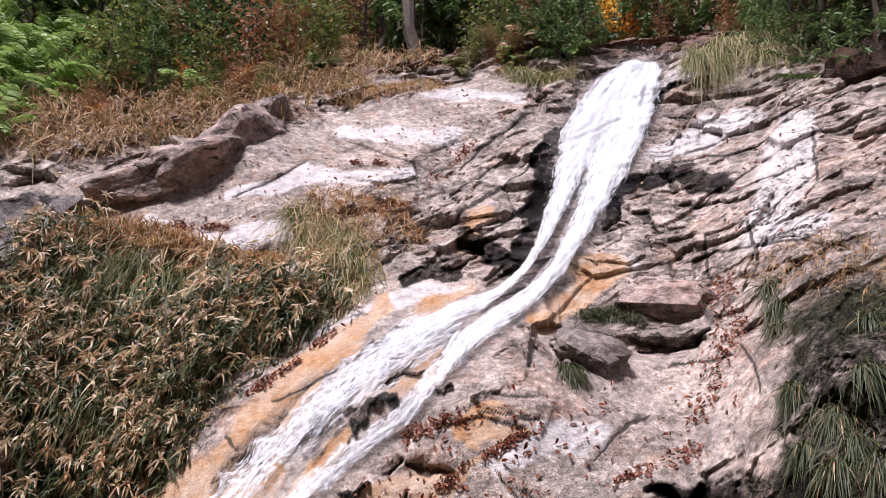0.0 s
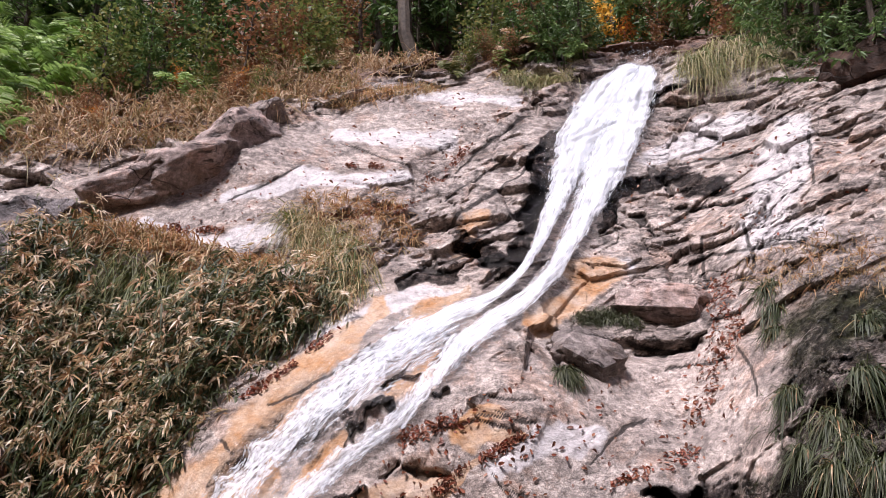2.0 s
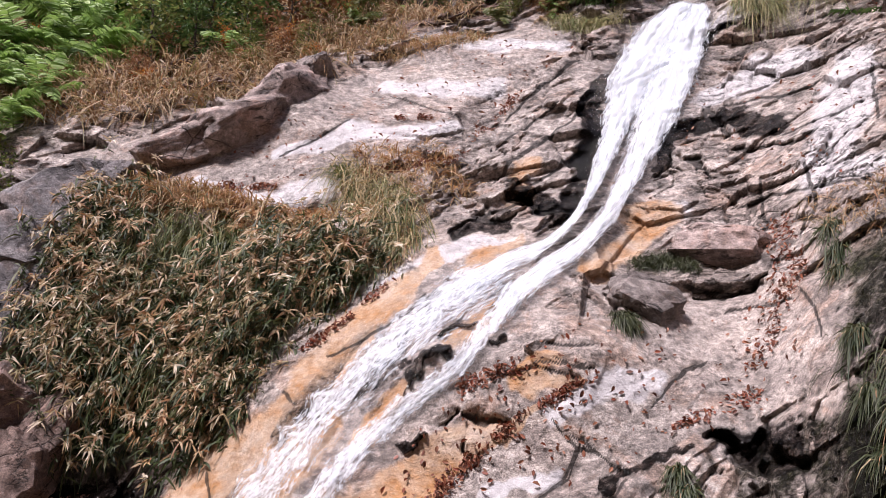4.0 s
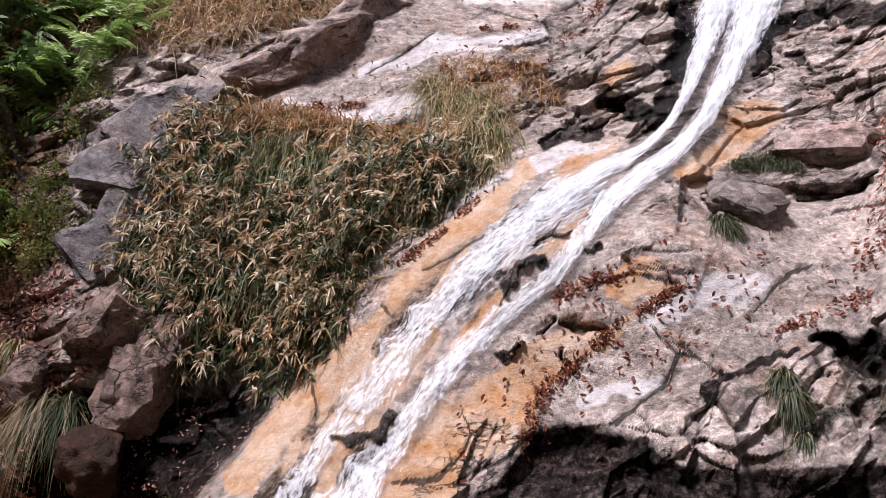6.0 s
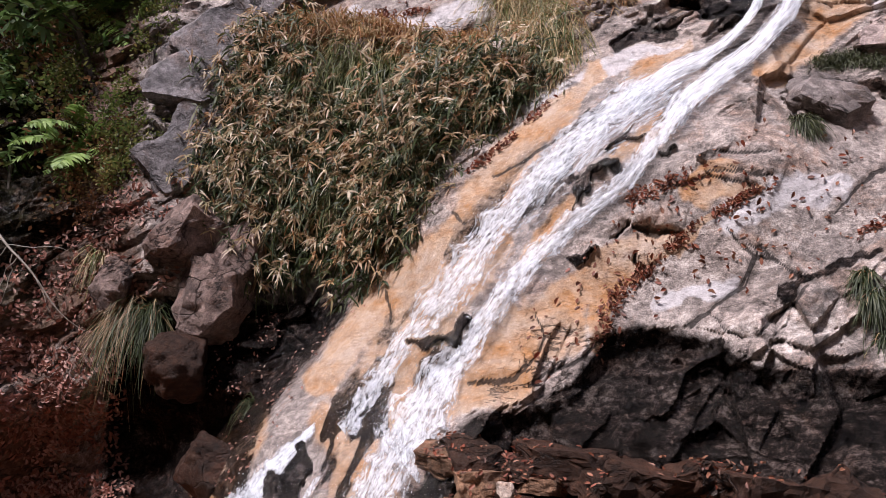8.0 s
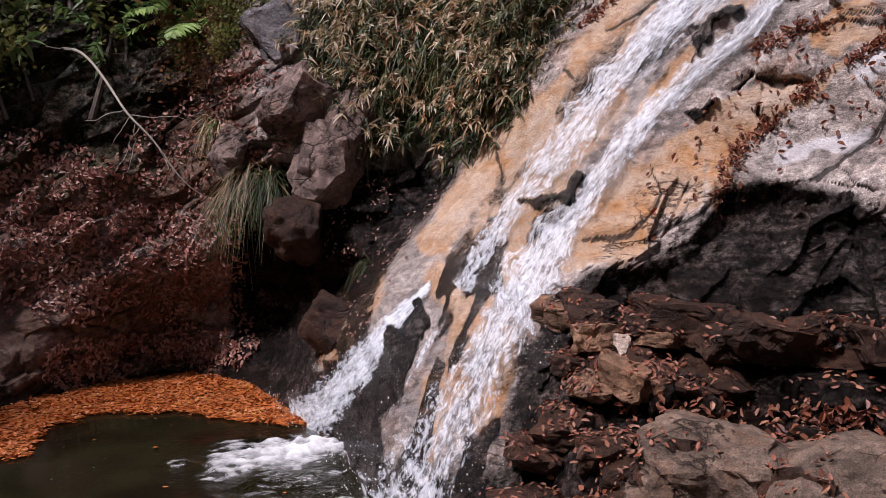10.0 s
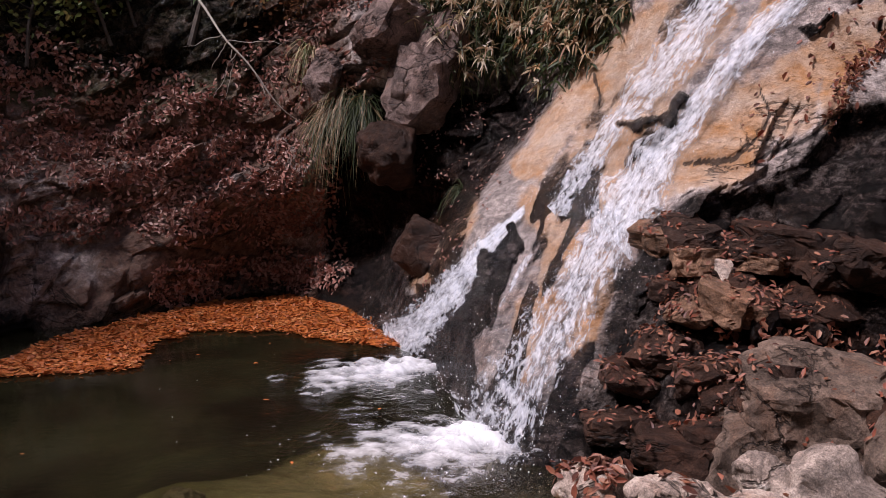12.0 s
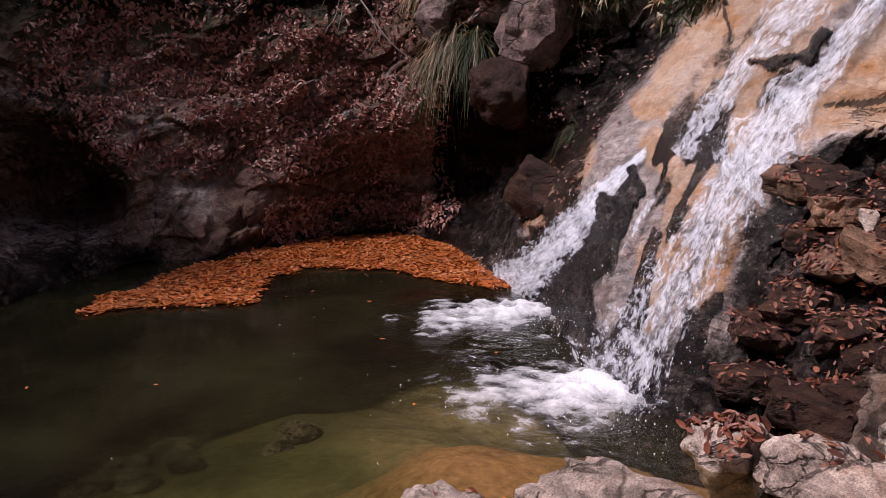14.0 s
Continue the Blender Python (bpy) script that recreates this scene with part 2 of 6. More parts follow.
# black film on the rock; the first band paints the shade of a recess
BLACK = [((-13.0, 2.72, 0.09), (-16.2, 2.63, 0.25)),
    ((-3.9, 1.65, 0.11), (-15.4, 1.66, 0.17)),
    ((-6.0, 2.34, 0.04), (-8.7, 2.51, 0.05), (-11.0, 2.64, 0.03)),
    ((-2.7, 1.90, 0.05), (-0.6, 1.78, 0.08)),
    ((-7.2, 7.80, 0.12), (-6.1, 6.80, 0.18), (-5.5, 5.78, 0.13), (-4.5, 5.30, 0.12)),
    ((-15.6, 8.83, 0.13), (-13.9, 8.47, 0.11)),
    ((-0.9, 5.60, 0.16), (-3.7, 5.13, 0.18)),
    ((-15.5, 6.91, 0.15), (-17.7, 6.52, 0.22)),
    ((-12.0, 6.69, 0.09), (-10.6, 6.04, 0.09)),
    ((3.4, 4.81, 0.09), (0.3, 5.06, 0.12)),
    ((-12.5, 6.80, 0.15), (-15.0, 6.86, 0.15)),
    ((31.6, 0.16, 0.11), (33.0, -0.14, 0.08)),
    ((24.7, 1.08, 0.11), (27.2, 0.64, 0.15), (29.8, -0.05, 0.16)),
    ((28.5, 0.02, 0.12), (27.5, 0.29, 0.08)),
    ((20.2, 0.52, 0.09), (22.4, 0.19, 0.11)),
    ((28.4, 0.76, 0.10), (30.6, 0.27, 0.13), (32.3, -0.11, 0.11))]
CLEFTS_LOW = [((-2.5, 3.54, 0.015), (-4.1, 3.49, 0.022), (-5.8, 3.46, 0.01)),
    ((-1.9, 3.3, 0.014), (-5.4, 3.3, 0.02)),
    ((1.3, 3.2, 0.01), (-1.9, 3.25, 0.015), (-5.0, 3.2, 0.014)),
    ((-2.6, 2.85, 0.014), (-4.6, 2.62, 0.025), (-5.9, 2.58, 0.018), (-7.5, 2.46, 0.014)),
    ((-4.6, 2.62, 0.014), (-3.6, 2.41, 0.018), (-1.7, 2.18, 0.024), (-0.1, 2.06, 0.017)),
    ((-1.7, 2.18, 0.013), (-3.3, 1.99, 0.013)),
    ((-7.4, 2.38, 0.013), (-5.9, 2.2, 0.018), (-4.4, 1.99, 0.009)),
    ((-11.0, 2.24, 0.018), (-12.8, 1.99, 0.017))]
CLEFTS_SLAB = [((9.2, 2.22, 0.013), (8.8, 2.01, 0.022), (9.3, 1.87, 0.013)),
    ((13.4, 1.66, 0.017), (11.4, 1.73, 0.021), (9.9, 1.79, 0.013)),
    ((9.9, 1.7, 0.017), (7.3, 1.82, 0.025), (4.7, 2.07, 0.013)),
    ((5.2, 2.22, 0.013), (4.5, 2.11, 0.013)),
    ((18.8, 2.47, 0.016), (18.6, 2.2, 0.02)),
    ((14.8, 3.19, 0.021), (13.5, 3.01, 0.015))]
CLEFTS_HIGH = [((-13.5, 5.05, 0.02), (-15.3, 4.97, 0.033), (-16.9, 4.87, 0.024)),
    ((-17.0, 5.56, 0.02), (-17.0, 4.9, 0.024)),
    ((-18.5, 4.06, 0.016), (-19.3, 3.77, 0.02), (-19.4, 3.49, 0.015)),
    ((-14.0, 3.92, 0.016), (-16.7, 3.95, 0.027), (-18.1, 3.95, 0.016)),
    ((-19.9, 5.62, 0.032), (-20.2, 4.97, 0.035), (-19.1, 4.65, 0.023)),
    ((-24.4, 7.04, 0.03), (-24.5, 5.93, 0.032)),
    ((-15.4, 5.28, 0.026), (-19.1, 5.31, 0.031), (-23.3, 5.09, 0.023)),
    ((-15.5, 7.11, 0.031), (-18.9, 7.05, 0.045), (-20.8, 7.07, 0.03)),
    ((-18.3, 6.3, 0.028), (-22.0, 6.29, 0.034), (-23.8, 6.36, 0.02))]
CLEFTS_LEFT = [((0.8, 5.76, 0.032), (-2.3, 6.38, 0.041), (-5.2, 6.99, 0.029)),
    ((-0.4, 5.46, 0.031), (-4.0, 5.99, 0.046), (-5.6, 6.37, 0.028)),
    ((3.9, 4.93, 0.03), (1.2, 5.2, 0.049), (-1.6, 5.46, 0.031)),
    ((0.1, 6.99, 0.022), (-2.8, 7.59, 0.031), (-5.7, 8.25, 0.025)),
    ((0.5, 6.28, 0.02), (-1.9, 6.87, 0.029), (-4.0, 7.23, 0.023))]
CRACKS = CRACKS + CLEFTS_LOW + CLEFTS_SLAB + CLEFTS_HIGH + CLEFTS_LEFT
# hollows: deep gaps below blocks and between the beds, their shade painted near black
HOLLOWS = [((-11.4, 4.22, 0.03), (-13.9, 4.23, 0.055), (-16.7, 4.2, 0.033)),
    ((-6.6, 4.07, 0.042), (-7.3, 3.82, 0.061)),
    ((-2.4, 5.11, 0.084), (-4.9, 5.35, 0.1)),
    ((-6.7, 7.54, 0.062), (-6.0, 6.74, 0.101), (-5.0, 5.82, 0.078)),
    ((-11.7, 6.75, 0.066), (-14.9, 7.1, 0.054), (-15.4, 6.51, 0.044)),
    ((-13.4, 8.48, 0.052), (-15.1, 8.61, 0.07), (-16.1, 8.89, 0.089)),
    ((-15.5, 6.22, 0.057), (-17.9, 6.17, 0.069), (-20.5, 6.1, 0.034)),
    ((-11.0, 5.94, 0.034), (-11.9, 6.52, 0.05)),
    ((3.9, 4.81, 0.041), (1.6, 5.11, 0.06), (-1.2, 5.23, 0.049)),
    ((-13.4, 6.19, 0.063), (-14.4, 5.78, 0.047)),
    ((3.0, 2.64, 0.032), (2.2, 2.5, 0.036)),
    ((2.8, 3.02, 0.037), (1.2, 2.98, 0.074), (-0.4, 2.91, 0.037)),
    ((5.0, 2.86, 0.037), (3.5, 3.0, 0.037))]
BULGES = [((24.6, 6.38, 0.22), (20.9, 6.70, 0.34), (15.9, 7.19, 0.46), (12.1, 8.07, 0.33)),
    ((13.8, 8.39, 0.21), (13.0, 8.57, 0.22))]
RUNNELS = [((-17.6, 4.87, 0.18), (-18.4, 4.29, 0.17), (-17.1, 3.78, 0.16), (-15.5, 3.36, 0.10)),
    ((-15.3, 3.06, 0.10), (-11.2, 2.83, 0.05), (-9.8, 2.73, 0.03)),
    ((-5.6, 3.20, 0.05), (-1.1, 2.88, 0.06), (1.8, 2.61, 0.07), (4.4, 2.30, 0.09), (5.5, 2.01, 0.09)),
    ((2.8, 3.13, 0.09), (-0.9, 3.31, 0.07)),
    ((4.9, 7.00, 0.06), (7.8, 6.95, 0.05)),
    ((19.3, 5.75, 0.10), (16.0, 5.74, 0.05)),
    ((-0.8, 7.40, 0.08), (2.0, 6.55, 0.07), (4.3, 5.89, 0.07)),
    ((7.8, 4.30, 0.06), (10.7, 3.87, 0.05), (13.4, 3.58, 0.05)),
    ((-25.5, 8.70, 0.17), (-27.4, 9.40, 0.23)),
    ((9.9, 5.96, 0.10), (4.4, 6.09, 0.13)),
    ((25.5, 5.58, 0.14), (18.9, 5.44, 0.16), (14.2, 5.06, 0.12))]


def wall_large(th, z):
    r = base_wall(th, z)
    edge = np.interp(z, [e[0] for e in SLAB_EDGE], [e[1] for e in SLAB_EDGE])
    beyond = np.radians(th - edge) * ARC
    r = r + (0.5 + 0.8 * smooth(1.6, 0.9, z)) * smooth(0.0, 0.45, beyond) * (1 - smooth(1.0, 2.6, beyond)) * (1 - smooth(2.4, 3.6, z))
    # the black cleft beside the slab, and the cave in the shaded wall
    r = r + 0.4 * smooth(0.0, 0.7, stroke(th, z, ((34.2, 1.55, 0.18), (33.8, 0.8, 0.34), (32.6, 0.25, 0.34))))
    r = r + 1.6 * smooth(0.0, 0.6, stroke(th, z, ((70, 1.2, 1.2), (61, 0.9, 0.85), (57.5, 0.7, 0.5))))
    r = r + 0.24 * smooth(-0.1, 0.9, stroke(*ragged(*ragged(th, z, 0.25), 0.08), ((-12.4, 2.74, 0.1), (-14.5, 2.68, 0.2), (-17.2, 2.6, 0.24))))
    lip = np.interp(th, [e[0] for e in LIP], [e[1] for e in LIP])
    under = smooth(16, 12, th) * smooth(lip + 0.05, lip - 0.15, z) * smooth(0.6, 1.0, z)
    r = r + 0.18 * under
    low = smooth(17, 12, th) * smooth(1.05, 0.9, z)
    return r * (1 - low) + low * (np.interp(z, (-1, 0.0, 0.5, 0.62, 0.85, 0.95, 1.1), (4.3, 4.6, 4.85, 5.5, 5.65, 6.2, 6.8)))


def rough_amount(th, z):
    """How broken the rock is: 1 in the shattered face, little on the worn slabs."""
    slab = np.maximum(stroke(th, z, ((2, 4.2, 1.0), (10, 3.0, 0.9), (18, 1.9, 0.8), (26, 0.5, 0.7))),
                      stroke(th, z, ((-17, 3.6, 0.7), (-8, 3.2, 0.8), (0, 2.7, 0.7), (6, 2.4, 0.4))))
    slab = np.maximum(slab, stroke(th, z, ((24, 6.0, 0.7), (14, 6.2, 0.8), (6, 7.6, 0.8), (-2, 8.7, 0.5))) * 0.8)
    channel = np.max([stroke(th, z, [(a, b, max(w, 0.08)) for a, b, w in rows]) for rows in STRANDS], axis=0)
    return (0.16 + 0.84 * smooth(0.35, -0.1, slab)) * (1 - 0.55 * smooth(-0.8, 0.2, channel))


def wall(th, z, with_joints=False):
    """The distance of the wall with its broken relief."""
    u = np.radians(th) * ARC
    amount = rough_amount(th, z)
    warp = fbm(u * 0.6, z * 0.6, 11, 3)
    c, s = math.cos(0.55), math.sin(0.55)
    a, b = u * -c + z * s, u * s + z * c          # along and across the bedding, which climbs to the right
    a, b = a + warp * 0.5, b + warp * 0.35
    h1, j1 = cells(a / 0.95, b / 0.56, 21, 0.05)
    h2, j2 = cells(a / 0.37 + 5, b / 0.22 + 3, 31, 0.06)
    h3, j3 = cells(a / 0.16 + 9, b / 0.085 + 1, 41, 0.25)
    shattered = smooth(-0.12, 0.22, fbm(u * 0.9, z * 0.9, 14, 3))
    bumps = 0.15 * h1 + (0.06 + 0.1 * shattered) * h2 * (0.4 + 0.6 * amount) + (0.02 + 0.035 * shattered) * h3
    # long splits along the bedding and short ones across it
    split = 0.7 * np.exp(-(fbm(a * 0.8, b * 2.2, 15, 4) / 0.016) ** 2) * smooth(-0.02, 0.2, fbm(u * 1.1 + 9, z * 1.1, 16, 3))
    cross = np.exp(-(fbm(a * 1.5 + b * 0.7, b * 0.7, 17, 4) / 0.02) ** 2) * smooth(0.02, 0.2, fbm(u * 0.9 + 30, z * 0.9, 18, 2))
    dry = 1 - 0.9 * smooth(-0.8, 0.2, np.max([stroke(th, z, [(p, q, max(w, 0.08)) for p, q, w in rows]) for rows in STRANDS], axis=0))
    splits = np.maximum(split, cross) * dry * smooth(0.25, 0.9, amount)
    tr, zr = ragged(th, z)
    bulge = np.max([stroke(tr, zr, rows) for rows in BULGES], axis=0)
    tj, zj = ragged(th, z, 0.04)
    twisted = ragged(*ragged(th, z, 0.11), 0.04)
    groove = np.max([stroke(tj, zj, [(p, q, w + 0.016) for p, q, w in rows]) for rows in CRACKS], axis=0)
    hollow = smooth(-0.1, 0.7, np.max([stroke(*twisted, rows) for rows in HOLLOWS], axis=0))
    over = np.max([overlap(tj, zj, rows) for rows in CRACKS + HOLLOWS], axis=0)
    joints = 0.03 * j1 + 0.025 * j2 * shattered + 0.01 * j3
    ti, zi = ragged(*ragged(th, z, 0.12), 0.05)
    island = np.max([stroke(ti, zi, rows) for rows in ISLANDS], axis=0)
    r = wall_large(th, z) - 0.07 * smooth(-0.1, 0.5, island) * (0.5 + 1.2 * np.abs(h3)) + 0.014 * smooth(-0.1, 0.8, groove) + 0.075 * hollow - 0.04 * over - 0.12 * smooth(-0.7, 0.9, bulge) + 0.35 * fbm(u * 0.35, z * 0.45, 51, 4) * 0.6 + amount * (bumps + joints) + 0.055 * splits + 0.008 * fbm(u * 6, z * 6, 61, 3)
    if with_joints:
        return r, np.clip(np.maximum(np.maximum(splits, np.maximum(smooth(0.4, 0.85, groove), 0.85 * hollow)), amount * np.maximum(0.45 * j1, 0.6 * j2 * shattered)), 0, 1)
    return r


# ---- mesh

def place(th, z, out=0.0):
    """The point of the wall at a bearing and height, that far out of it."""
    r = wall(np.atleast_1d(np.asarray(th, float)), np.atleast_1d(np.asarray(z, float))) - out
    a = np.radians(th)
    return np.stack([-np.sin(a) * r, np.cos(a) * r, z + 0 * r], -1)


def part(name, bm, material, parent=None, label=""):
    mesh = bpy.data.meshes.new(name)
    bm.to_mesh(mesh)
    bm.free()
    return mesh_part(name, mesh, material, parent, label)


def mesh_part(name, mesh, material, parent=None, label=""):
    mesh.materials.append(material)
    ob = new(name, mesh)
    ob.parent = parent
    if label:
        ob["label"] = label
    return ob


def mesh_from(name, verts, faces, smooth_shade=True):
    """A mesh from numpy arrays of places and of faces with equal corners."""
    mesh = bpy.data.meshes.new(name)
    verts, faces = np.asarray(verts, np.float32).reshape(-1, 3), np.asarray(faces, np.int32)
    n, k = faces.shape
    mesh.vertices.add(len(verts))
    mesh.vertices.foreach_set("co", verts.ravel())
    mesh.loops.add(n * k)
    mesh.loops.foreach_set("vertex_index", faces.ravel())
    mesh.polygons.add(n)
    mesh.polygons.foreach_set("loop_start", np.arange(0, n * k, k, dtype=np.int32))
    mesh.polygons.foreach_set("use_smooth", np.full(n, smooth_shade))
    mesh.update(calc_edges=True)
    return mesh


def grid_faces(rows, cols, wrap=False):
    i, j = np.meshgrid(np.arange(rows - 1), np.arange(cols if wrap else cols - 1), indexing="ij")
    k = (j + 1) % cols
    return np.stack([i * cols + j, i * cols + k, (i + 1) * cols + k, (i + 1) * cols + j], -1).reshape(-1, 4)


def attribute(mesh, name, values):
    mesh.attributes.new(name, "FLOAT", "POINT").data.foreach_set("value", np.asarray(values, np.float32).ravel())


def pool_bed(x, y):
    """The height of the ground under and in front of the wall."""
    bank = smooth(1.6, 0.8, y + 0.45 * x + 0.6 * fbm(x * 0.7, y * 0.7, 71, 3)) * smooth(-4.5, -1.5, x + 0 * y) + smooth(0.5, -1.5, y + 0 * x)
    shallow = smooth(2.1, 0.5, np.hypot(x + 1.8, (y - 3.7) * 0.9))
    depth = -0.95 + 0.68 * shallow + 0.12 * fbm(x * 1.3, y * 1.3, 72, 4)
    depth = depth + 0.38 * smooth(1.5, 0.4, np.hypot(x + 3.7, y - 4.0)) - 0.5 * smooth(-5.2, -7.0, x + 0 * y) - 0.35 * smooth(5.2, 6.6, y + 0 * x)
    return depth + np.clip(bank, 0, 1) * 1.15


def ground_height(th, r):
    back = smooth(60, 110, np.abs(th - 15))
    x, y = -np.sin(np.radians(th)) * r, np.cos(np.radians(th)) * r
    z_top = np.array([np.interp(rr - 2.2, np.append(base_wall(np.full(len(ZL), t), np.array(ZL, float)), (45, 90, 700)), ZL + (42, 65, 90))
                      for t, rr in zip(th.ravel(), r.ravel())]).reshape(th.shape)
    # unseen slope behind the camera, made steep to cut off low sky light
    z_back = np.interp(r, (0, 4, 7, 12, 22, 60, 120, 700), (0.3, 0.5, 1.5, 11.0, 27.0, 65, 90, 120))
    z_far = (z_top - 0.5) * (1 - back) + z_back * back
    bed = pool_bed(x, y)
    return np.where(r > 3, np.maximum(z_far, bed), bed)

# ---------------------------------------------------------------- materials
class Nodes:
    """Short ways to write a node tree."""

    def __init__(self, name):
        self.m = bpy.data.materials.new(name)
        self.m.use_nodes = True
        self.t = self.m.node_tree
        self.t.nodes.clear()
        self.out = self.t.nodes.new("ShaderNodeOutputMaterial")
        self.geo = None

    def set(self, socket, value):
        if isinstance(value, bpy.types.NodeSocket):
            self.t.links.new(value, socket)
        elif isinstance(value, tuple) and len(value) == 3 and socket.type == "RGBA":
            socket.default_value = (*value, 1)
        else:
            socket.default_value = value

    def pos(self, scale=(1, 1, 1)):
        g = self.t.nodes.new("ShaderNodeNewGeometry")
        m = self.t.nodes.new("ShaderNodeMapping")
        m.inputs["Scale"].default_value = scale
        self.t.links.new(g.outputs["Position"], m.inputs["Vector"])
        return m.outputs[0]

    def uv(self, scale=(1, 1, 1)):
        g = self.t.nodes.new("ShaderNodeUVMap")
        m = self.t.nodes.new("ShaderNodeMapping")
        m.inputs["Scale"].default_value = scale
        self.t.links.new(g.outputs[0], m.inputs["Vector"])
        return m.outputs[0]

    def noise(self, vector, scale, detail=6.0, rough=0.6, distort=0.0):
        n = self.t.nodes.new("ShaderNodeTexNoise")
        self.set(n.inputs["Vector"], vector)
        n.inputs["Scale"].default_value, n.inputs["Detail"].default_value = scale, detail
        n.inputs["Roughness"].default_value, n.inputs["Distortion"].default_value = rough, distort
        return n.outputs[0]

    def voronoi(self, vector, scale, feature="F1", rand=1.0, out="Distance"):
        n = self.t.nodes.new("ShaderNodeTexVoronoi")
        n.feature = feature
        self.set(n.inputs["Vector"], vector)
        n.inputs["Scale"].default_value, n.inputs["Randomness"].default_value = scale, rand
        return n.outputs[out]

    def ramp(self, value, *stops):
        n = self.t.nodes.new("ShaderNodeValToRGB")
        e = n.color_ramp.elements
        while len(e) < len(stops):
            e.new(0.5)
        for k, (p, c) in zip(e, stops):
            k.position, k.color = p, (*c, 1) if isinstance(c, tuple) else (c, c, c, 1)
        self.set(n.inputs[0], value)
        return n.outputs[0]

    def math(self, op, a, b=0.0, clamp=False):
        n = self.t.nodes.new("ShaderNodeMath")
        n.operation, n.use_clamp = op, clamp
        self.set(n.inputs[0], a)
        self.set(n.inputs[1], b)
        return n.outputs[0]

    def vector(self, op, a, b=(0.0, 0.0, 0.0), out="Vector"):
        n = self.t.nodes.new("ShaderNodeVectorMath")
        n.operation = op
        self.set(n.inputs[0], a)
        self.set(n.inputs[1], b)
        return n.outputs[out]

    def mix(self, fac, a, b, how="MIX"):
        n = self.t.nodes.new("ShaderNodeMix")
        n.data_type, n.blend_type = "RGBA", how
        self.set(n.inputs[0], fac)
        self.set(n.inputs[6], a)
        self.set(n.inputs[7], b)
        return n.outputs[2]

    def attr(self, name):
        n = self.t.nodes.new("ShaderNodeAttribute")
        n.attribute_name = name
        return n.outputs["Fac"]

    def island(self):
        return self.t.nodes.new("ShaderNodeNewGeometry").outputs["Random Per Island"]

    def bump(self, height, strength=0.5, distance=0.02, normal=None):
        n = self.t.nodes.new("ShaderNodeBump")
        n.inputs["Strength"].default_value, n.inputs["Distance"].default_value = strength, distance
        self.set(n.inputs["Height"], height)
        if normal is not None:
            self.set(n.inputs["Normal"], normal)
        return n.outputs[0]

    def surface(self, color, rough=0.6, normal=None, **more):
        n = self.t.nodes.new("ShaderNodeBsdfPrincipled")
        self.set(n.inputs["Base Color"], color)
        self.set(n.inputs["Roughness"], rough)
        if normal is not None:
            self.set(n.inputs["Normal"], normal)
        for key, value in more.items():
            self.set(n.inputs[key.replace("_", " ")], value)
        return n.outputs[0]

    def shader(self, kind, **sockets):
        n = self.t.nodes.new(kind)
        for key, value in sockets.items():
            self.set(n.inputs[key], value)
        return n.outputs[0]

    def blend(self, fac, a, b):
        n = self.t.nodes.new("ShaderNodeMixShader")
        self.set(n.inputs[0], fac)
        self.t.links.new(a, n.inputs[1])
        self.t.links.new(b, n.inputs[2])
        return n.outputs[0]

    def done(self, shader):
        self.t.links.new(shader, self.out.inputs["Surface"])
        return self.m


